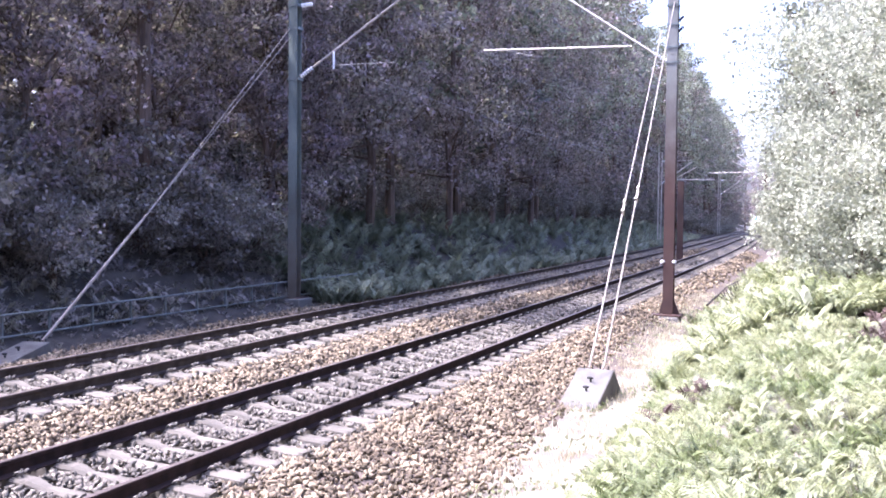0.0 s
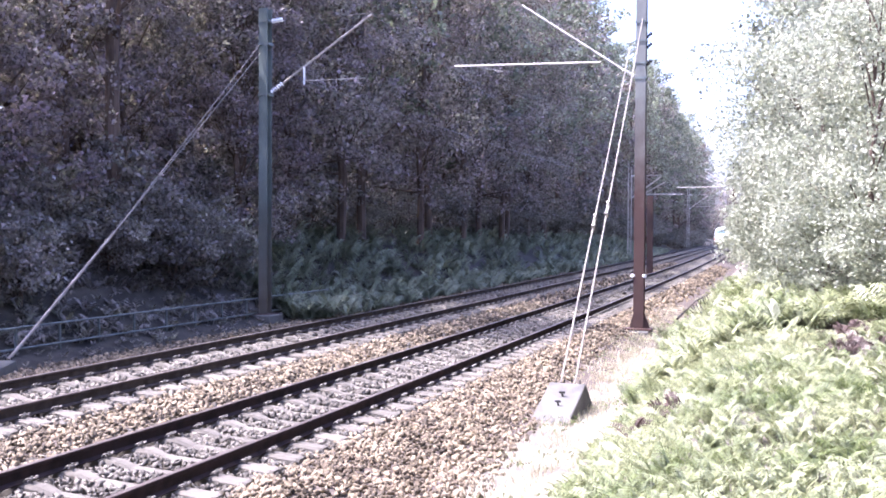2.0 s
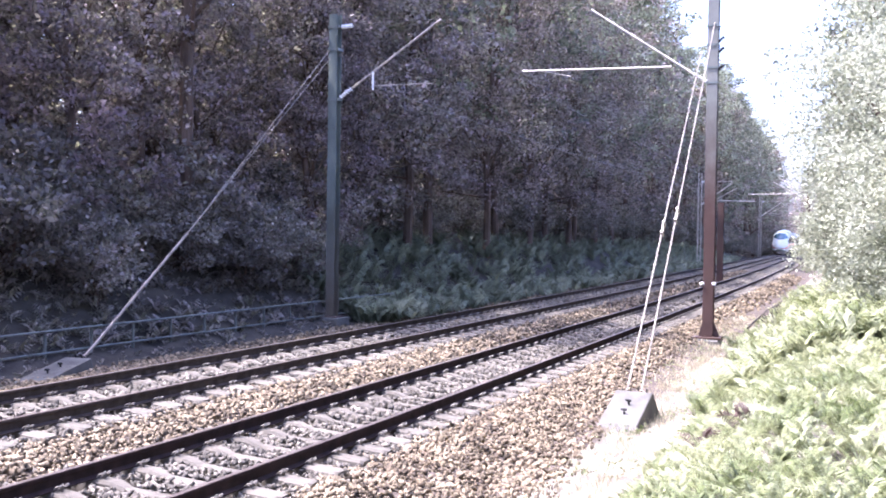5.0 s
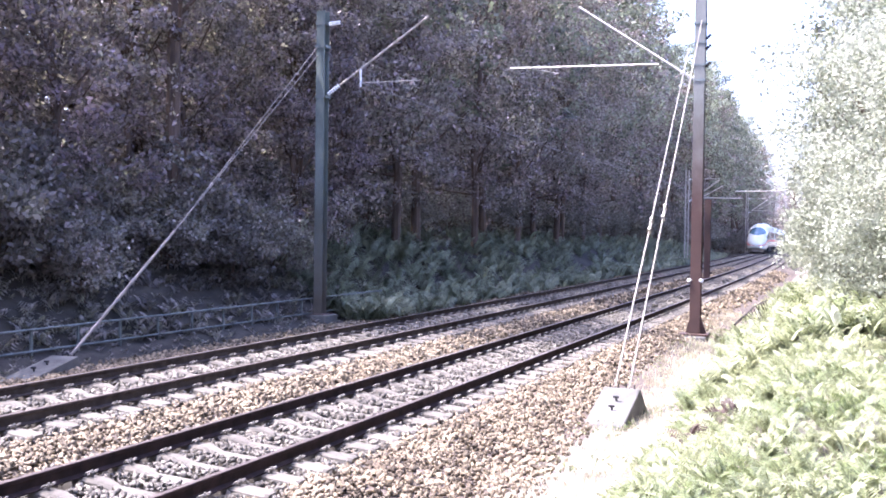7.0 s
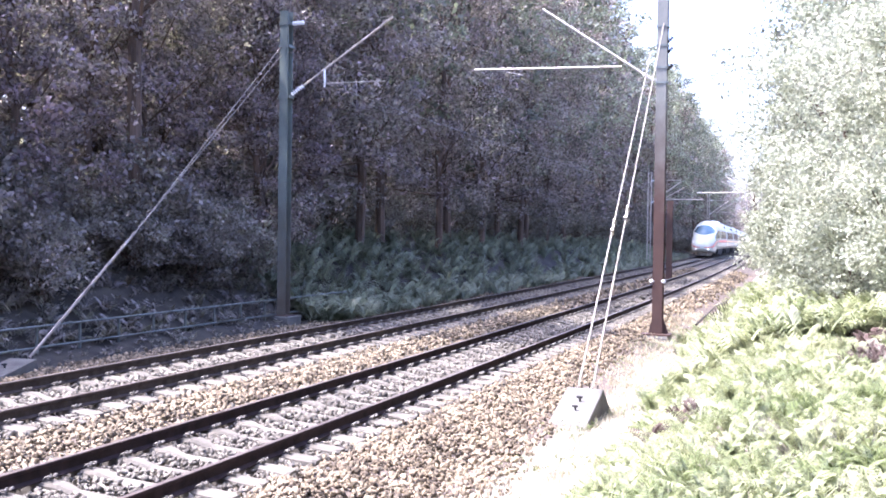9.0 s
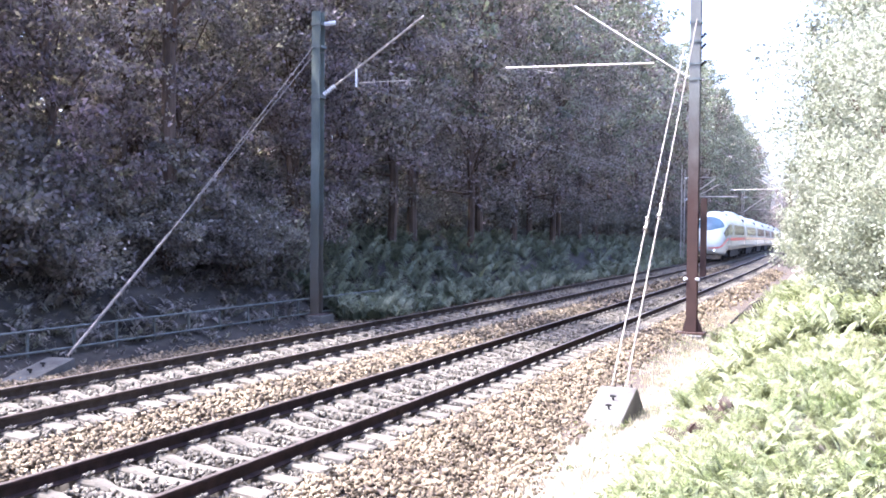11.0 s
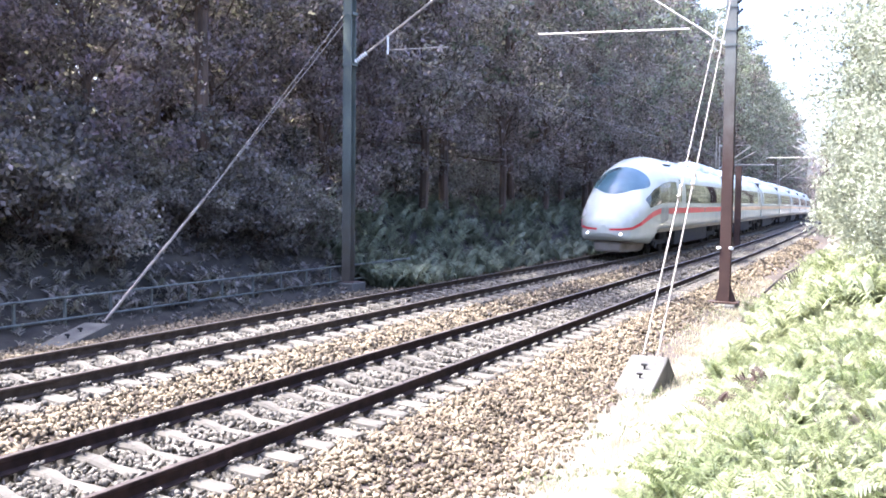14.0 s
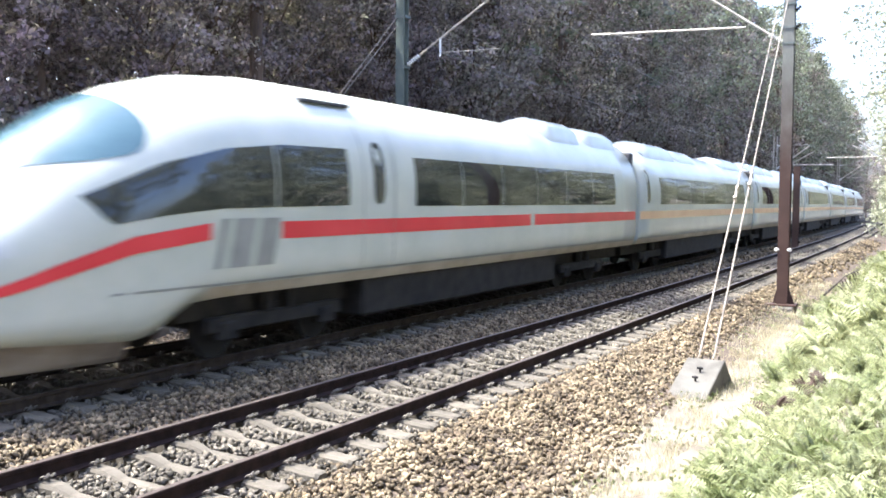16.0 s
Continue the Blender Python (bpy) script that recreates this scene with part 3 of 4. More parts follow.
# ---- plants ----
def quick(name, V, F, material):
    V, F = np.asarray(V, np.float32).reshape(-1, 3), np.asarray(F, np.int32)
    k = F.shape[1]
    me = bpy.data.meshes.new(name)
    me.vertices.add(len(V)), me.vertices.foreach_set("co", V.ravel())
    me.loops.add(F.size), me.loops.foreach_set("vertex_index", F.ravel())
    me.polygons.add(len(F)), me.polygons.foreach_set("loop_start", np.arange(0, F.size, k, dtype=np.int32))
    me.update(calc_edges=True)
    me.materials.append(material)
    return me


def leaves(rng, c, size, up=0.3):
    """Pointed leaf quads, folded a little, at the centres c."""
    n = len(c)
    d = rng.normal(0, 1, (n, 3))
    d[:, 2] -= up
    d /= np.linalg.norm(d, axis=1)[:, None]
    s = np.cross(d, rng.normal(0, 1, (n, 3)))
    s /= np.linalg.norm(s, axis=1)[:, None]
    L = size * rng.uniform(0.6, 1.3, n)[:, None]
    V = np.stack([c - d * L * 0.5, c + s * L * 0.32, c + d * L * 0.6, c - s * L * 0.32], 1)
    return V


def crown(rng, h0, h1, r, clumps, per, leaf, low=0.4):
    zc = rng.beta(1.5, 1.6, clumps)
    z = h0 + (h1 - h0) * zc
    prof = np.sqrt(np.clip(1 - (2 * np.clip(zc, 0, 1) - 1 + low * 0.5) ** 2 * 0.85, 0.05, 1))
    a = rng.uniform(0, 6.283, clumps)
    rr = r * prof * np.sqrt(rng.uniform(0.10, 1.05, clumps)) * rng.uniform(0.75, 1.15, clumps)
    C = np.stack([rr * np.cos(a), rr * np.sin(a), z], -1)
    cs = rng.uniform(0.35, 1.0, clumps) * r * 0.40
    dv = rng.normal(0, 1, (clumps, per, 3))
    dv *= (rng.random((clumps, per, 1)) ** 0.45) / np.linalg.norm(dv, axis=2)[:, :, None]
    P = C[:, None, :] + dv * cs[:, None, None] * np.array([1, 1, 0.6])
    return leaves(rng, P.reshape(-1, 3), leaf), C


def trunk_bm(rng, h, r, C, limbs):
    b = BM()
    pts = [Vector((0, 0, -0.6))]
    for i in range(1, 7):
        pts.append(Vector((rng.normal(0, 0.12), rng.normal(0, 0.12), h * 0.9 * i / 6)))
    for i in range(6):
        tube(b, pts[i], pts[i + 1], r * (1 - i / 7), r * (1 - (i + 1) / 7), n=8)
    for c in C[rng.permutation(len(C))[:limbs]]:
        t = min(0.95, max(0.2, (c[2] - 1.2) / h))
        a = Vector((0, 0, h * 0.9 * t * 0.85))
        tube(b, a, Vector(c), r * 0.30, r * 0.06, n=5)
    return b


def tree_kind(seed, h0, h1, r, clumps, per, leaf, leafmat, label, trunk_r=0.22, limbs=14, group="trees"):
    rng = np.random.default_rng(seed)
    o = empty("tree", pose(0, 0, -200), label, "tree", group)
    V, C = crown(rng, h0, h1, r, clumps, per, leaf)
    part("trunk", trunk_bm(rng, h1, trunk_r, C, limbs), M["bark"], o)
    part("crown", quick("crown", V, np.arange(len(V) * 4).reshape(-1, 4), leafmat), None, o)
    return o


def place(proto, spots):
    first = True
    for x, y, s, a in spots:
        m = pose(x, y, ground_z(x, y) - 0.1, 0, 0, a)
        if first:
            proto.matrix_world = m @ Matrix.Scale(s, 4)
            first = False
        else:
            c = copy_thing(proto, m)
            c.scale = (s, s, s)


def build_forest():
    rng = np.random.default_rng(3)
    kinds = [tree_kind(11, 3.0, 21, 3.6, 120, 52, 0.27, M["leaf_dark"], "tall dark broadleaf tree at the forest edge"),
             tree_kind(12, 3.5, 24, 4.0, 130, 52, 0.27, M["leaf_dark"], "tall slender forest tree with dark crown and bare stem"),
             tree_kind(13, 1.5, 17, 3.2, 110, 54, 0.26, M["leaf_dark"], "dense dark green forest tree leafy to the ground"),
             tree_kind(14, 4.0, 24, 3.6, 125, 55, 0.27, M["leaf_mid"], "high forest-edge tree, leaf paled for sunlight on its crown"),
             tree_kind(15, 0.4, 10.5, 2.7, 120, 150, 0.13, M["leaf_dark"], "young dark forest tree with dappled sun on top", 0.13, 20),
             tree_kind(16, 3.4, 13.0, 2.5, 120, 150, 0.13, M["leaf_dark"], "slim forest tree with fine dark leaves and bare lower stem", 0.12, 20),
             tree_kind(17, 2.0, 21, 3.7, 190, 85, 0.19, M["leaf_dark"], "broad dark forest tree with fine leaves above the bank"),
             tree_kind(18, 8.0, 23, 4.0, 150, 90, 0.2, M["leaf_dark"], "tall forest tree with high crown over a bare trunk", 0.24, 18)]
    spots = [[] for _ in kinds]

    def put(k, x, y, size):
        spots[k].append((x + rng.uniform(-0.9, 0.9), y + rng.uniform(-0.8, 0.8), size * rng.uniform(0.9, 1.1), rng.uniform(0, 360)))

    # low front rank where the railing runs, tall wood behind it
    for i in range(8):
        put(4 + i % 2, -20.0, 14.2 + 2.6 * i, 1.08)
    for i in range(11):
        put((0, 2, 1)[i % 3], -30.0, 11.0 + 2.6 * i, 0.92)
        put((2, 0)[i % 2], -35.5, 8.0 + 3.4 * i, 1.0)
    for x, y in ((-19.3, 21.8), (-20.4, 31.0)):
        put(7, x, y, 1.0)
    # beyond the grey mast the tall trees come up to the bank
    for i in range(11):
        y = 33.5 + 4.0 * i
        put((6, 6, 3)[i % 3], -18.9 - 0.05 * (y - 34), y, 1.06)
        put((0, 1, 2)[i % 3], -24.6, y + 1.9, 1.05)
        put((2, 1)[i % 2], -30.0, y + 1.0, 1.0)
    for i in range(26):
        y = 78.0 + 5.4 * i
        put((3, 2, 3, 0)[i % 4], -21.6 - (1.2 if y > 150 else 0.0), y, 1.16 if y < 110 else 1.1)
        put(i % 4, -25.6, y + 2.4, 1.16 if y < 110 else 1.1)
    for k in range(13):
        put((0, 2)[k % 2], -34 + 4.0 * k, rng.uniform(262, 300), 1.05)
    for k, q in zip(kinds, spots):
        place(k, q)
    # the wood's dim depth
    n = 105000
    c = np.stack([rng.uniform(-48, -33, n), rng.uniform(-40, 240, n), 0.8 + 21 * rng.random(n) ** 1.5], -1)
    c[:, 2] += np.interp(c[:, 0], PU, PZ) - 2.0
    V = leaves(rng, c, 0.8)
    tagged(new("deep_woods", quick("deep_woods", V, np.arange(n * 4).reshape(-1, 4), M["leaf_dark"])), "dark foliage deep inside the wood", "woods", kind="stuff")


def build_right_trees():
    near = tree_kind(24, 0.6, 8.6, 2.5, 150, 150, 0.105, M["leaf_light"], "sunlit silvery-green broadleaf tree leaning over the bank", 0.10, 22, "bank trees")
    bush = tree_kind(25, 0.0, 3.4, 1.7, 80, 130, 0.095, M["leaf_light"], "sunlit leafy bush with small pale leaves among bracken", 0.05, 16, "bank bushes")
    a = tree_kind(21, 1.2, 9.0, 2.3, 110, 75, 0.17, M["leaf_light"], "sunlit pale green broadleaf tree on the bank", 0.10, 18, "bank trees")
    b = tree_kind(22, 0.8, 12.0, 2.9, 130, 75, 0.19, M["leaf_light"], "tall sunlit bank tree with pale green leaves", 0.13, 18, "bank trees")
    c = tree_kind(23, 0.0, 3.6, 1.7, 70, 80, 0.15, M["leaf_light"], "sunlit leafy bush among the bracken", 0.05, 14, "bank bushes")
    # The greyer leaf colour gives this tree its shade behind the sunlit ones.
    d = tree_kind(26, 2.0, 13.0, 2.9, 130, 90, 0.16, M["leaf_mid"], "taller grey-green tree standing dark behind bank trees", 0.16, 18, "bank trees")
    place(near, [(1.1, 20.5, 0.80, 0), (0.25, 29.5, 1.18, 80), (-0.95, 32, 0.62, 30), (2.0, 24.5, 1.05, 140), (-0.15, 38, 1.0, 200)])
    place(bush, [(0.2, 20.3, 0.7, 0), (1.6, 18.6, 0.75, 200), (0.6, 23.2, 0.9, 40), (-0.4, 26.2, 0.95, 90), (-0.9, 31, 1.0, 130), (-0.9, 36, 0.95, 170), (2.6, 20.5, 0.9, 300)])
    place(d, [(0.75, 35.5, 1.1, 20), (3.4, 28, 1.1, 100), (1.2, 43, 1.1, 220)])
    place(a, [(-0.4, 45, 1.0, 200), (-1.6, 60, 0.95, 30), (-3.2, 92, 1.2, 300), (9, 6, 1.1, 0), (10, -6, 1.2, 50), (8.5, -16, 1.1, 90)])
    place(b, [(1.3, 50, 1.3, 260), (-0.3, 58, 1.15, 60), (1.5, 70, 1.25, 170), (-1.2, 78, 1.1, 220), (-3.5, 112, 1.3, 10), (-1.6, 100, 1.3, 110), (-5.5, 150, 1.4, 40), (-7.5, 190, 1.5, 40), (-9, 225, 1.6, 90), (12, 14, 1.2, 30), (13, 0, 1.3, 140), (12, -12, 1.2, 200), (7.0, 16.5, 1.25, 70), (6.6, 10.5, 1.2, 160), (6.8, 4.5, 1.3, 250), (6.0, -2.5, 1.25, 330), (6.8, -9.5, 1.35, 15), (3.5, -14, 1.3, 105)])
    place(c, [(-1.1, 41, 0.9, 170), (-1.6, 48, 0.95, 210), (-2.1, 57, 1.0, 260), (-3.0, 68, 1.2, 300), (-3.9, 84, 1.3, 20), (-4.9, 100, 1.4, 70), (-6.2, 120, 1.5, 20), (-8.0, 145, 1.6, 60)])


def fern_clump(rng, fronds, pairs, length, droop=0.42):
    """Arching fronds: a thin stalk with narrowing pairs of leaflets."""
    V = []
    for i in range(fronds):
        a = i * 6.283 / fronds + rng.uniform(-0.5, 0.5)
        el = rng.uniform(0.85, 1.4)
        L = length * rng.uniform(0.65, 1.15)
        d, s = np.array([math.cos(a), math.sin(a), 0]), np.array([-math.sin(a), math.cos(a), 0])
        twist = rng.uniform(-0.95, 0.95)
        old = np.zeros(3)
        for j in range(pairs):
            t = (j + 1.0) / pairs
            p = d * L * t * math.cos(el) * (0.55 + 0.45 * t) + np.array([0, 0, L * (math.sin(el) * t - droop * t * t)])
            V.append([old - s * 0.005, old + s * 0.005, p + s * 0.004, p - s * 0.004])
            old = p
            if t < 0.2:
                continue
            w = L * 0.27 * (1.0 - (t - 0.2) / 0.8) ** 0.75 * min(1.0, t / 0.32) + 0.01
            th = L / pairs * 0.30
            for k in (-1, 1):
                q = p + s * w * k * math.cos(twist) + d * w * 0.30 + np.array([0, 0, w * (k * math.sin(twist) - 0.22 + rng.uniform(-0.12, 0.12))])
                V.append([p - d * th, q - d * th * 0.2, q + d * th * 0.2, p + d * th])
    return np.array(V)


def ferns(name, rng, spots, material, label, fronds, pairs, length, category="ferns"):
    kinds = [fern_clump(rng, fronds, pairs, length) for _ in range(5)]
    V = []
    for x, y, s in spots:
        k = kinds[rng.integers(5)]
        a = rng.uniform(0, 6.283)
        R = np.array([[math.cos(a), -math.sin(a), 0], [math.sin(a), math.cos(a), 0], [0, 0, 1]])
        V.append(((k.reshape(-1, 3) * s) @ R.T + np.array([x, y, ground_z(x, y)])).reshape(-1, 4, 3))
    V = np.concatenate(V)
    me = quick(name, V, np.arange(len(V) * 4).reshape(-1, 4), material)
    tagged(new(name, me), label, category, kind="stuff")


def build_undergrowth():
    rng = np.random.default_rng(5)
    def bank(count, y0, y1, power, lo, hi, gaps=False):
        sp = []
        while len(sp) < count:
            y = y0 + (y1 - y0) * rng.random() ** power
            left = float(np.interp(y, [5, 10.8, 17.4, 24, 27, 60], [-2.1, -2.65, -3.0, -3.3, -3.85, -4.1]))
            u = rng.uniform(left + 0.2 * math.sin(y * 1.3), 3.0 + y * 0.05)
            bare = noise.noise((u * 0.9, y * 0.5, 3)) > 0.36
            if math.hypot(u, y) < 3.2 or bare != gaps:
                continue
            small = 0.6 + 0.4 * min(1.0, (u - left) / 0.7)
            sp.append((u + cx(y), y, rng.uniform(lo, hi) * small))
        return sp

    ferns("bracken_bank", rng, bank(2600, 3.4, 17, 1.3, 0.40, 0.74), M["fern"], "sunlit yellow-green bracken ferns covering the bank", 6, 13, 0.60)
    ferns("dead_bracken", rng, bank(260, 3.4, 30, 1.3, 0.4, 0.75, True), M["dead_fern"], "brown withered bracken in gaps of the green ferns", 7, 12, 0.55)
    ferns("distant_bracken", rng, bank(1150, 16, 62, 1.5, 0.8, 1.3), M["fern"], "sunlit bracken along the foot of the bank trees", 7, 10, 0.80)
    sp = []
    while len(sp) < 180:
        x, y = rng.uniform(-2.4, 6.0), rng.uniform(-14, 4.2)
        if math.hypot(x, y) > 1.8 and not (y > 0.5 and -2.6 < x < 2.2):
            sp.append((x, y, rng.uniform(0.6, 1.0)))
    ferns("bracken_behind", rng, sp, M["fern"], "bracken on the bank top", 7, 10, 0.75)
    sp = []
    for _ in range(1550):
        y = 27 + 110 * rng.random() ** 1.4
        u = rng.uniform(-20.5 + max(0, -cx(y)) * 0.7, -14.0)
        sp.append((u + cx(y), y, rng.uniform(0.9, 1.9)))
    ferns("shaded_bracken", rng, sp, M["fern_dark"], "bracken dulled to grey-green for the forest's shade", 6, 10, 0.82)
    sp = []
    for _ in range(850):
        y = rng.uniform(7, 30)
        x = rng.uniform(-20.5, -16.1)
        sp.append((x, y, rng.uniform(0.5, 1.0)))
    for _ in range(900):
        sp.append((rng.uniform(-17.8, -15.3), rng.uniform(7, 40), rng.uniform(0.2, 0.42)))
    ferns("railing_weeds", rng, sp, M["leaf_shrub"], "dark weeds behind the railing", 6, 6, 0.8, "weeds")
    # dry grass beside the path
    n = 15000
    y = 5 + 34 * rng.random(n) ** 1.5
    u = np.interp(y, [5, 10, 17, 24, 40], [-2.9, -3.15, -3.6, -4.1, -4.4]) + rng.normal(0, 0.33, n)
    clump = np.array([noise.noise((p * 1.6, q * 1.6, 9)) for p, q in zip(u, y)]) > -0.08
    y, u = y[clump], u[clump]
    n = len(y)
    c = np.stack([u + cxv(y), y, np.interp(u, PU, PZ)], -1)
    a = rng.uniform(0, 6.283, n)
    hgt = rng.uniform(0.04, 0.17, n)
    d = np.stack([np.cos(a), np.sin(a), 0 * a], -1)
    e = np.stack([-np.sin(a), np.cos(a), 0 * a], -1) * 0.006
    tip = c + d * (hgt * 0.6)[:, None] + np.stack([0 * a, 0 * a, hgt], -1)
    V = np.stack([c - e, c + e, tip + e * 0.2, tip - e * 0.2], 1)
    tagged(new("dry_grass", quick("dry_grass", V, np.arange(n * 4).reshape(-1, 4), M["dry"])), "bleached dry grass between gravel and ferns", "grass", kind="stuff")
    # small leafy weeds along the path
    n = 5200
    y = 6 + 26 * rng.random(n) ** 1.4
    u = np.interp(y, [5, 10, 17, 24, 40], [-2.75, -3.1, -3.5, -4.0, -4.3]) + rng.normal(0, 0.42, n)
    patch = np.array([noise.noise((p * 1.2, q * 0.9, 21)) for p, q in zip(u, y)]) > 0.12
    y, u = y[patch], u[patch]
    c = np.stack([u + cxv(y), y, np.interp(u, PU, PZ) + rng.uniform(0.01, 0.12, len(y))], -1)
    V = leaves(rng, c, 0.055)
    tagged(new("path_weeds", quick("path_weeds", V, np.arange(len(V) * 4).reshape(-1, 4), M["fern"])), "small pale green weeds along the bare path", "weeds", kind="stuff")
    # bare bough lying along the edge of the bracken
    b = BM()
    pts = [Vector((-3.6, 28.4, 0.02)), Vector((-3.55, 30.5, 0.16)), Vector((-3.62, 33.5, 0.20)), Vector((-3.6, 37.5, 0.16))]
    for i, (p, q) in enumerate(zip(pts, pts[1:])):
        tube(b, p, q, 0.034 - 0.006 * i, 0.028 - 0.006 * i, n=7)
    for i in range(9):
        p = pts[1].lerp(pts[3], i / 9)
        tube(b, p, p + Vector((rng.uniform(0.0, 0.2), rng.uniform(-0.3, 0.1), rng.uniform(-0.35, -0.12))), 0.018, 0.008, n=5)
    tagged(part("fallen_bough", b, M["dark_wood"]), "dark bare bough lying on the bracken's edge", "branch")
    # shrubs at the forest edge
    rs = np.random.default_rng(31)
    o = empty("shrub", pose(0, 0, -200), "dark leafy shrub at the forest edge", "shrub", "shrubs")
    V, C = crown(rs, 0.2, 2.6, 1.5, 60, 70, 0.12)
    part("stem", trunk_bm(rs, 2.0, 0.04, C, 16), M["bark"], o)
    part("foliage", quick("foliage", V, np.arange(len(V) * 4).reshape(-1, 4), M["leaf_shrub"]), None, o)
    place(o, [(-18.3 + rs.uniform(-0.8, 0.8), 9.5 + 2.1 * i, rs.uniform(0.8, 1.35), rs.uniform(0, 360)) for i in range(9)] + [(rs.uniform(-21, -17.3), rs.uniform(9, 28), rs.uniform(0.5, 1.0), rs.uniform(0, 360)) for i in range(16)] +
          [(-20.0 + rs.uniform(-0.8, 0.8) + cx(28 + 5 * i), 28 + 5 * i, rs.uniform(0.9, 1.4), rs.uniform(0, 360)) for i in range(16)] +
          [(-21.6 + rs.uniform(-0.8, 0.4), 75 + 6 * i, rs.uniform(1.2, 1.9), rs.uniform(0, 360)) for i in range(22)])


# ---- the train ----
LEAD, PITCH = 23.4, 20.2
TOP = ([0, 0.12, 0.35, 0.8, 1.6, 2.6, 3.5, 4.6, 6.0, 8.0, 40], [1.35, 1.62, 1.92, 2.33, 2.97, 3.58, 3.94, 4.20, 4.32, 4.33, 4.24])
WID = ([0, 0.05, 0.15, 0.5, 1.2, 2.5, 4.0, 6.0, 40], [0.12, 0.42, 0.68, 1.0, 1.24, 1.38, 1.45, 1.47, 1.47])
BOT = ([0, 0.15, 0.5, 2.7, 3.1, 3.7, 4.5, 40], [1.02, 0.86, 0.72, 0.56, 0.62, 0.96, 1.0, 1.0])


def sec(s, nose):
    if nose:
        return tuple(float(np.interp(s, *k)) for k in (WID, TOP, BOT))
    return 1.47, 4.22, 1.0


def gx(v):
    g = 1.0 if v < 0.42 else max(0.0, 1 - ((v - 0.42) / 0.58) ** 2.4) ** (1 / 1.9)
    return g * (1 - 0.10 * max(0, 1 - v / 0.12) ** 2)


def side_x(s, z, nose):
    w, t, b = sec(s, nose)
    return w * gx(min(1, max(0, (z - b) / (t - b))))


def top_z(s, x, nose):
    w, t, b = sec(s, nose)
    q = min(1, abs(x) / w)
    return b + (t - b) * (0.42 + 0.58 * max(0, 1 - q ** 1.9) ** (1 / 2.4))


def shell(length, nose):
    ss = np.unique(np.concatenate([np.linspace(0, 1, 17) ** 1.6, np.linspace(1, 9, 33), np.linspace(9, length, 12)])) if nose else np.linspace(0, length, 14)
    vs = np.concatenate([np.linspace(0, 0.42, 9), 0.42 + 0.58 * np.sin(np.linspace(0, math.pi / 2, 17))[1:]])
    verts, faces = [], []
    for s in ss:
        w, t, b = sec(s, nose)
        right = [(w * gx(v), s, b + (t - b) * v) for v in vs]
        verts += right + [(-x, y, z) for x, y, z in right[-2::-1]]
    n = 2 * len(vs) - 1
    for j in range(len(ss) - 1):
        for i in range(n):
            k = (i + 1) % n
            faces.append((j * n + i, j * n + k, (j + 1) * n + k, (j + 1) * n + i))
    faces.append(tuple(range(n)))
    faces.append(tuple((len(ss) - 1) * n + i for i in range(n - 1, -1, -1)))
    me = mesh_of("body", verts, faces, M["white"], True)
    b = BM()
    b.from_mesh(me)
    bmesh.ops.recalc_face_normals(b, faces=b.faces)
    b.to_mesh(me), b.free()
    me.polygons.foreach_set("use_smooth", [len(p.vertices) == 4 for p in me.polygons])
    return me


def skin(name, s0, s1, lo, hi, material, parent, nose, sides=(1, -1), off=0.008, ns=24, nz=6, label="", pw=1.0):
    """A thin panel that lies on the body's side between the curves lo(s) and hi(s)."""
    for sd in sides:
        verts, faces = [], []
        for i in range(ns + 1):
            s = s0 + (s1 - s0) * (i / ns) ** pw
            a, c = lo(s), hi(s)
            for j in range(nz + 1):
                z = a + (c - a) * j / nz
                verts.append((sd * (side_x(s, z, nose) + off), s, z))
        for i in range(ns):
            for j in range(nz):
                f = (i * (nz + 1) + j, (i + 1) * (nz + 1) + j, (i + 1) * (nz + 1) + j + 1, i * (nz + 1) + j + 1)
                faces.append(f if sd > 0 else f[::-1])
        part(name, mesh_of(name, verts, faces, material, True), None, parent, label)


def const(v):
    return lambda s: v


def oval(name, s, z, rs, rz, material, parent, nose, off=0.012):
    for sd in (1, -1):
        verts, faces = [(sd * (side_x(s, z, nose) + off), s, z)], []
        for i in range(24):
            a = i * math.pi / 12
            cy, sy = math.cos(a), math.sin(a)
            ds, dz = rs * math.copysign(abs(cy) ** 0.7, cy), rz * math.copysign(abs(sy) ** 0.55, sy)
            verts.append((sd * (side_x(s + ds, z + dz, nose) + off), s + ds, z + dz))
        for i in range(24):
            f = (0, 1 + i, 1 + (i + 1) % 24)
            faces.append(f if sd > 0 else f[::-1])
        part(name, mesh_of(name, verts, faces, material, True), None, parent)


def bogie(parent, s):
    b = BM()
    for x in (-1.02, 1.02):
        box(b, x - 0.07, x + 0.07, s - 1.7, s + 1.7, 0.42, 0.66, 0.03)
        for d in (-1.25, 1.25):
            box(b, x - 0.11, x + 0.11, s + d - 0.2, s + d + 0.2, 0.30, 0.58, 0.03)
        tube(b, (x, s - 0.3, 0.66), (x, s - 0.3, 0.95), 0.13, n=10)
        tube(b, (x, s + 0.3, 0.66), (x, s + 0.3, 0.95), 0.13, n=10)
    box(b, -0.95, 0.95, s - 0.3, s + 0.3, 0.45, 0.75)
    part("bogie_frame", b, M["under"], parent)
    for d in (-1.25, 1.25):
        b = BM()
        for x in (-0.75, 0.75):
            tube(b, (x - 0.065, s + d, 0.46), (x + 0.065, s + d, 0.46), 0.46, n=24)
        tube(b, (-0.75, s + d, 0.46), (0.75, s + d, 0.46), 0.08, n=8)
        part("wheelset", b, M["under"], parent)


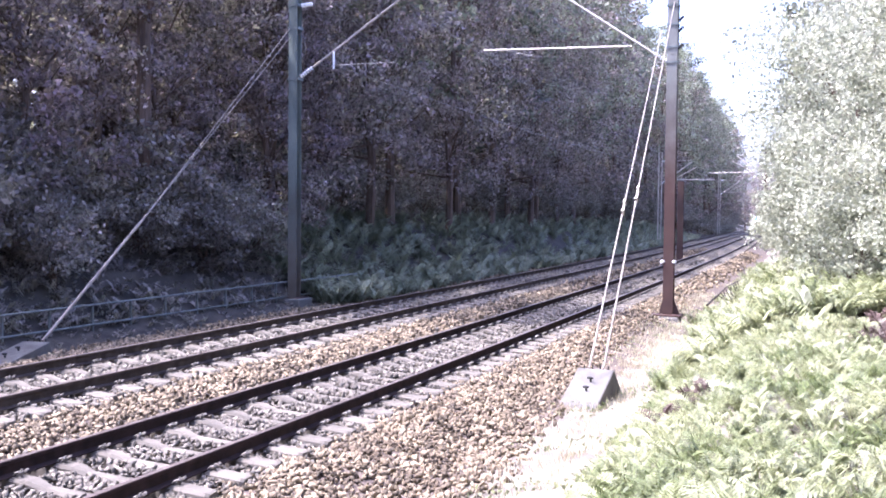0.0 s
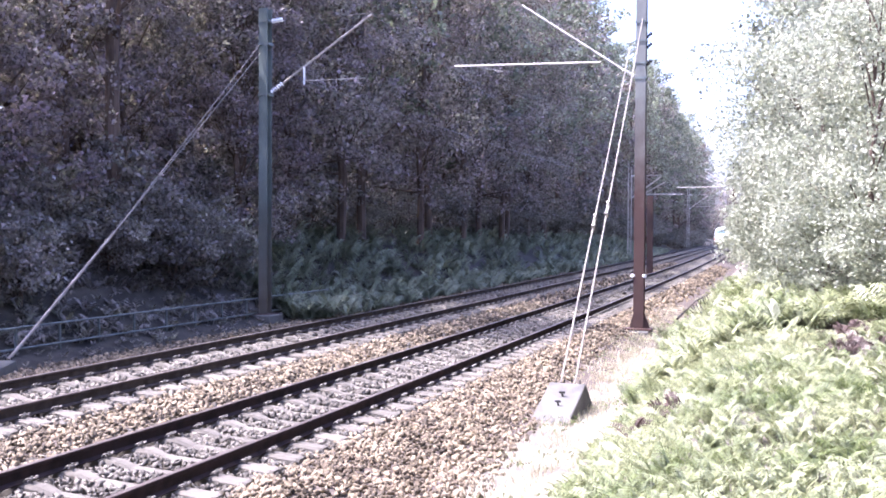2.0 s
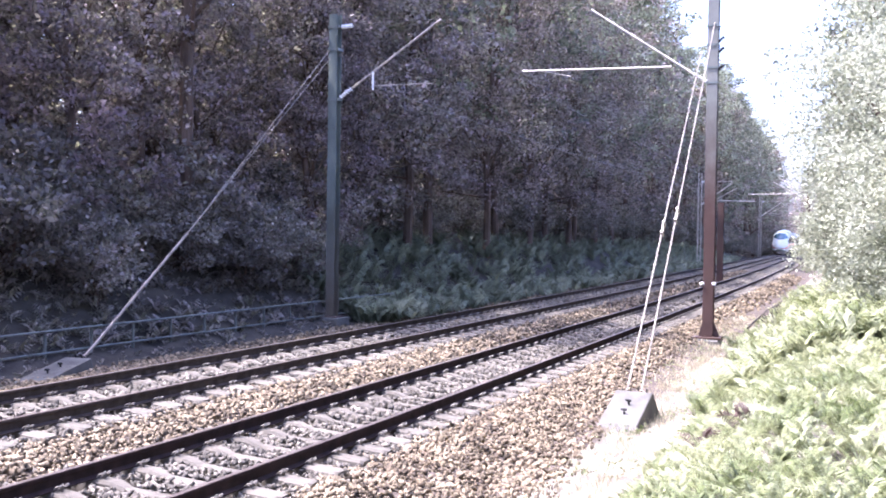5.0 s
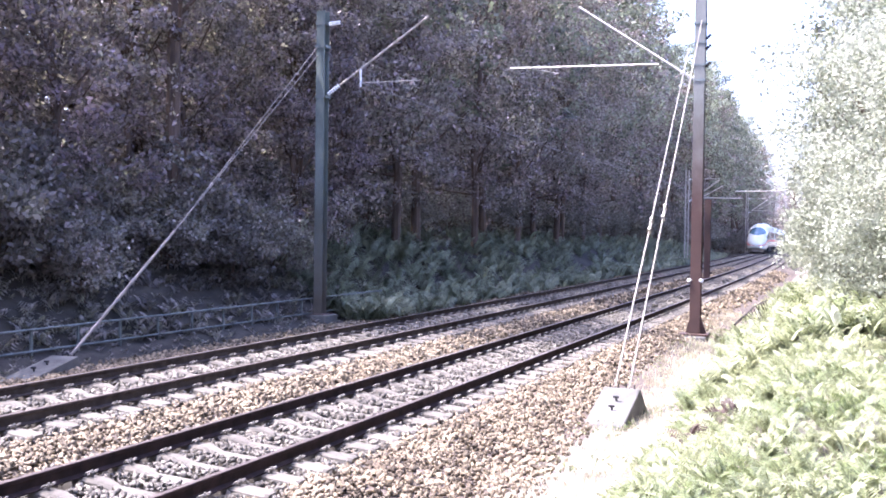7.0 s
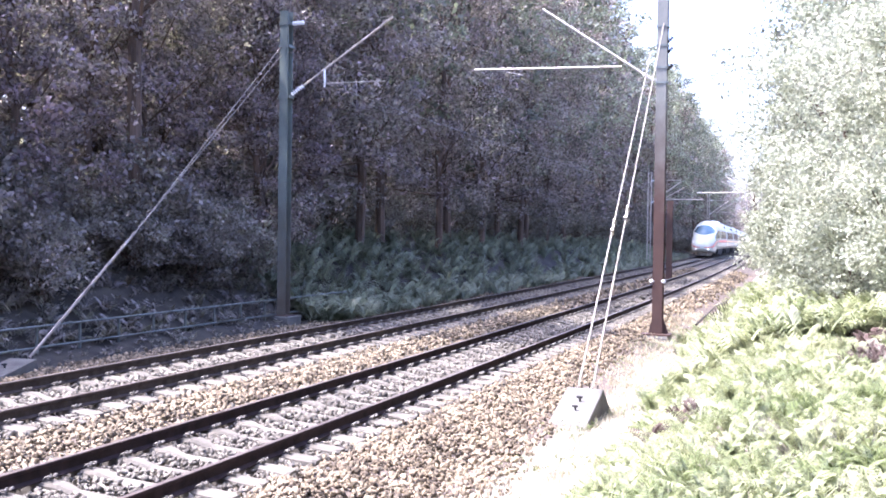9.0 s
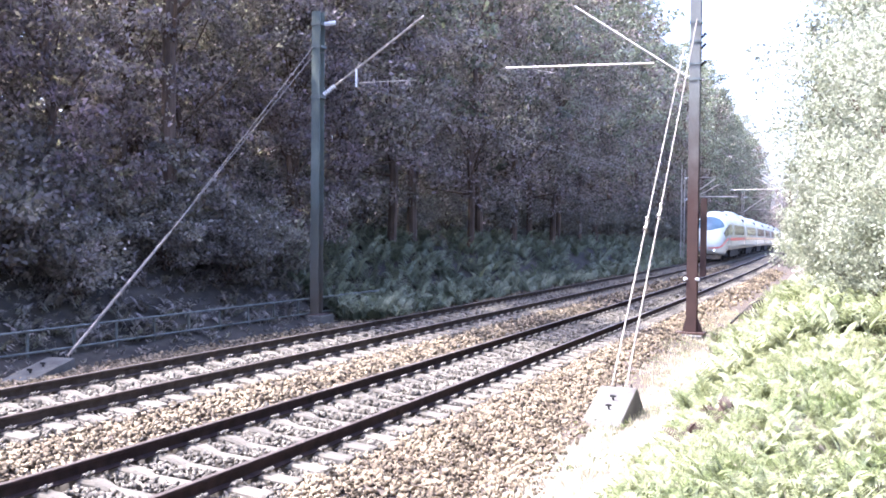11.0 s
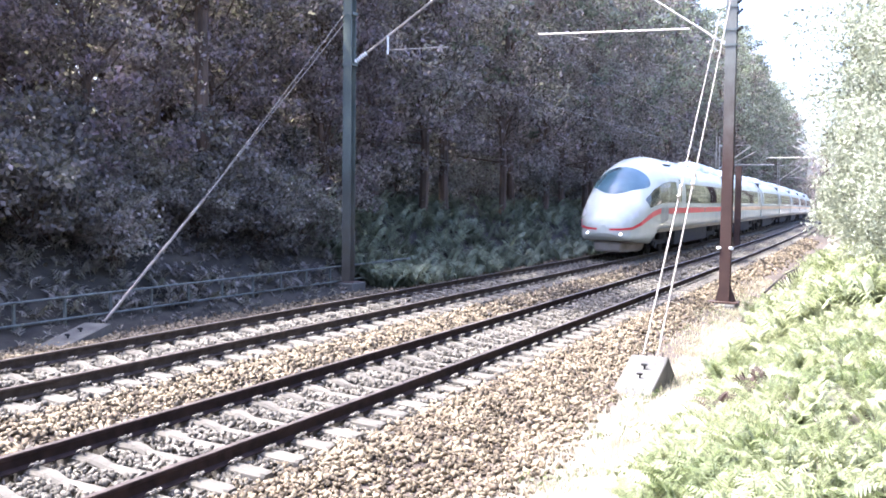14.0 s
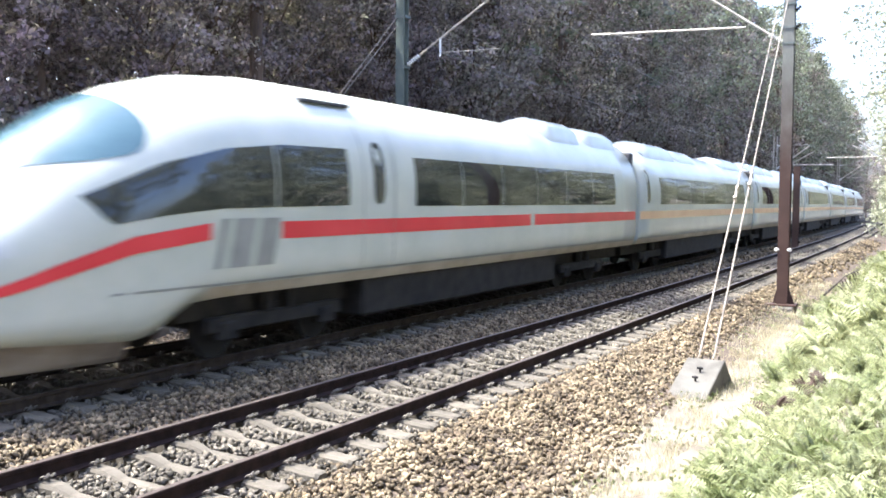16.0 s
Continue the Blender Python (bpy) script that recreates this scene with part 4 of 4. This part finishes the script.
def roof_pod(parent, s0, s1, h, w=0.95):
    b = BM()
    n = 10
    rings = []
    for i in range(n + 1):
        t = i / n
        s = s0 + (s1 - s0) * t
        k = min(1, t / 0.12, (1 - t) / 0.12)
        rings.append([b.verts.new((x * w, s, 4.22 - 0.35 * abs(x) ** 2.2 + (h * k if abs(x) < 0.95 else -0.08))) for x in (-1, -0.9, -0.6, 0, 0.6, 0.9, 1)])
    for a, c in zip(rings, rings[1:]):
        for i in range(6):
            b.faces.new((a[i], a[i + 1], c[i + 1], c[i]))
    bmesh.ops.recalc_face_normals(b, faces=b.faces)
    part("roof_fairing", b, M["white"], parent, smooth=True)


def common_car(o, length, nose, w0, w1):
    # sill, underframe, windows' seams, gangway
    s0 = 3.9 if nose else 0.05
    skin("sill", s0, length - 0.05, const(1.0), const(1.17), M["dirt_white"], o, nose, off=0.035, nz=3, label="dusty projecting lower sill")
    skin("sill_seam", s0 - (1.6 if nose else 0), length - 0.05, const(1.18), const(1.215), M["mark"], o, nose, nz=1)
    b = BM()
    for a, c, z in ((s0 + 4.2, length - 6.2, 0.32),):
        box(b, -1.28, 1.28, a, c, z, 1.02, 0.05)
    box(b, -0.9, 0.9, s0, length - 0.2, 0.62, 1.05)
    part("underframe", b, M["under"], o, "dark underfloor equipment")
    bogie(o, 6.0 if nose else 3.4)
    bogie(o, length - 3.6)
    n = 6 if nose else 7
    step = (w1 - w0) / n
    for i in range(n):
        skin("side_window", w0 + i * step + 0.02, w0 + (i + 1) * step - 0.02, const(2.28), const(3.18), M["tint"], o, nose, ns=3, nz=5, label="dark tinted side window")


def door(o, s, nose):
    for d in (0.0, 1.02):
        skin("door_seam", s + d - 0.02, s + d + 0.02, const(1.24), const(3.66), M["mark"], o, nose, ns=1, nz=14)
    oval("door_window", s + 0.50, 2.86, 0.19, 0.54, M["tint"], o, nose)


def build_lead():
    o = empty("train_power_car", pose(0, 0, -50), "white streamlined high-speed train end car with red stripe", "train", "cars of the train")
    part("body", shell(LEAD, True), None, o, "glossy white streamlined body shell")
    # wrap-round windscreen
    verts, faces = [], []
    nr, na = 8, 40
    for i in range(nr + 1):
        for j in range(na):
            r, a = i / nr, j * 2 * math.pi / na
            s = 2.06 + 0.95 * r * math.cos(a) + 0.85 * (r * math.sin(a)) ** 2
            x = 1.16 * r * math.sin(a) * (1.0 - 0.06 * math.cos(a))
            verts.append((x, s - 0.006, top_z(s, x, True) + 0.012))
    for i in range(nr):
        for j in range(na):
            k = (j + 1) % na
            faces.append((i * na + j, i * na + k, (i + 1) * na + k, (i + 1) * na + j))
    part("windscreen", mesh_of("windscreen", verts, faces, M["screen"], True), None, o, "large oval windscreen with reflected sky blue in its colour")
    # side glazing of the front saloon
    lo = lambda s: float(np.interp(s, [1.95, 2.30, 3.2, 4.2, 7.3], [2.40, 2.06, 2.18, 2.26, 2.30]))
    hi = lambda s: float(np.interp(s, [1.95, 2.5, 3.2, 4.3, 5.6, 7.3], [2.42, 2.62, 2.86, 3.10, 3.22, 3.24]))
    for a, c in ((1.95, 5.36), (5.40, 7.3)):
        skin("saloon_window", a, c, lo, hi, M["tint"], o, True, ns=26, nz=7, label="curved dark front side window")
    door(o, 7.75, True)
    common_car(o, LEAD, True, 9.5, 21.3)
    # stripes
    lo = lambda s: float(np.interp(s, [0.02, 0.6, 1.4, 2.6, 4.0], [1.14, 1.20, 1.40, 1.69, 1.84]))
    hi = lambda s: float(np.interp(s, [0.02, 0.6, 1.4, 2.6, 4.0], [1.21, 1.30, 1.57, 1.91, 2.07]))
    skin("red_stripe", 0.02, 3.95, lo, hi, M["red"], o, True, ns=90, nz=3, label="red stripe sweeping down to the nose", pw=2.2, off=0.014)
    skin("red_stripe", 5.5, 15.0, const(1.80), const(2.06), M["red"], o, True, ns=20, nz=2, label="red side stripe")
    skin("red_stripe", 15.25, LEAD - 0.12, const(1.80), const(2.06), M["red"], o, True, ns=20, nz=2, label="red side stripe")
    # grey marking of plain slanted shapes
    for sd in (1, -1):
        def slab(pts):
            vs = [(sd * (side_x(s, z, True) + 0.012), s, z) for s, z in pts]
            f = tuple(range(len(vs)))
            part("marking", mesh_of("marking", vs, [f if sd > 0 else f[::-1]], M["mark"]), None, o, "grey slanted marking shape")
        lean = 0.16
        z0, z1 = 1.42, 2.12
        at = lambda s, z: (s + lean * (z - z0) / (z1 - z0), z)
        for a, c in ((4.02, 4.16), (4.30, 4.76), (4.88, 5.30)):
            slab([at(a, z0), at(c, z0), at(c, z1), at(a, z1)])
    # head lamps
    skin("headlamp", 0.62, 1.05, lambda q: 1.62 + 0.25 * (q - 0.62), lambda q: 1.80 + 0.42 * (q - 0.62), M["cab"], o, True, ns=6, nz=4, label="flush pale headlamp glass")
    for sd in (1, -1):
        q, z, r = 0.16, 1.0, 0.05
        b = BM()
        bmesh.ops.create_uvsphere(b, u_segments=12, v_segments=8, radius=r, matrix=pose(sd * (side_x(q, z, True) - 0.03), q + 0.02, z))
        part("marker_lamp", b, M["lamp"], o, "glowing white marker lamp", smooth=True)
    b = box(BM(), -1.05, 1.05, 0.75, 2.95, 0.24, 0.66, 0.08)
    for v in b.verts:
        k = min(1.0, 0.55 + 0.45 * (v.co.y - 0.75) / 1.4)
        v.co.x *= k * (0.9 if v.co.z < 0.4 else 1.0)
    part("snow_plough", b, M["plough"], o, "dusty grey front plough")
    roof_pod(o, 17.2, 19.6, 0.36)
    roof_pod(o, 20.2, 22.8, 0.30)
    b = box(BM(), 0.70, 0.95, 6.6, 8.0, 3.98, 4.03)
    part("roof_grille", b, M["seam"], o)
    return o


def build_coach():
    o = empty("train_coach", pose(0, 0, -50), "white high-speed train coach with dark window band", "train", "cars of the train")
    part("body", shell(PITCH - 0.28, False), None, o, "glossy white coach body shell")
    part("gangway", box(BM(), -1.2, 1.2, -0.30, 0.02, 0.9, 3.9, 0.05), M["seam"], o, "dark gangway bellows")
    door(o, 0.55, False)
    common_car(o, PITCH - 0.28, False, 2.5, 17.6)
    door(o, 18.2, False)
    skin("side_stripe", 0.1, PITCH - 0.4, const(1.80), const(2.06), M["beige"], o, False, ns=6, nz=2, label="red side stripe coloured orange-beige for the glare on it")
    roof_pod(o, 2.2, 6.2, 0.24)
    roof_pod(o, 6.8, 9.5, 0.16)
    roof_pod(o, 14.5, 19.0, 0.20)
    return o


# The coaches' red stripe, with the glare that pales it put into the colour.
M["beige"] = mat("glare_washed_stripe", (0.62, 0.40, 0.22), (0.70, 0.50, 0.30), 1, 0.35)
build_catenary()
build_railing()
build_forest()
build_right_trees()
build_undergrowth()
lead = build_lead()
coach = build_coach()
cars = [(lead, 0.0, LEAD)]
for i in range(6):
    c = coach if i == 0 else copy_thing(coach, pose(0, 0, -50))
    cars.append((c, LEAD + 0.28 + PITCH * i, PITCH - 0.28))

# seconds, distance of the train's nose along the line
RUN = [(0, 262), (2, 226), (4, 187), (5, 168), (6.2, 150), (7.5, 133.5), (8, 126.5), (9, 112), (10, 96.5), (11.5, 72), (12, 65), (12.5, 58), (13, 51.0), (13.5, 44.7),
       (14, 37.4), (14.5, 29.8), (15, 22.5), (15.5, 14.4), (16, 6.1)]


def on_line(s, length):
    a = Vector((FAR_X + cx(s), s, FAR_Z + cz(s)))
    b = Vector((FAR_X + cx(s + length), s + length, FAR_Z + cz(s + length)))
    d = b - a
    return Matrix.Translation(a) @ Matrix.Rotation(-math.atan2(d.x, d.y), 4, "Z") @ Matrix.Rotation(math.atan2(d.z, d.y), 4, "X") @ pose(0, 0, 0, 0, math.degrees(math.atan(FAR_CANT)), 0)


def motions():
    for car, back, length in cars:
        walk(car, [(t, on_line(s + back, length)) for t, s in RUN])


motions()
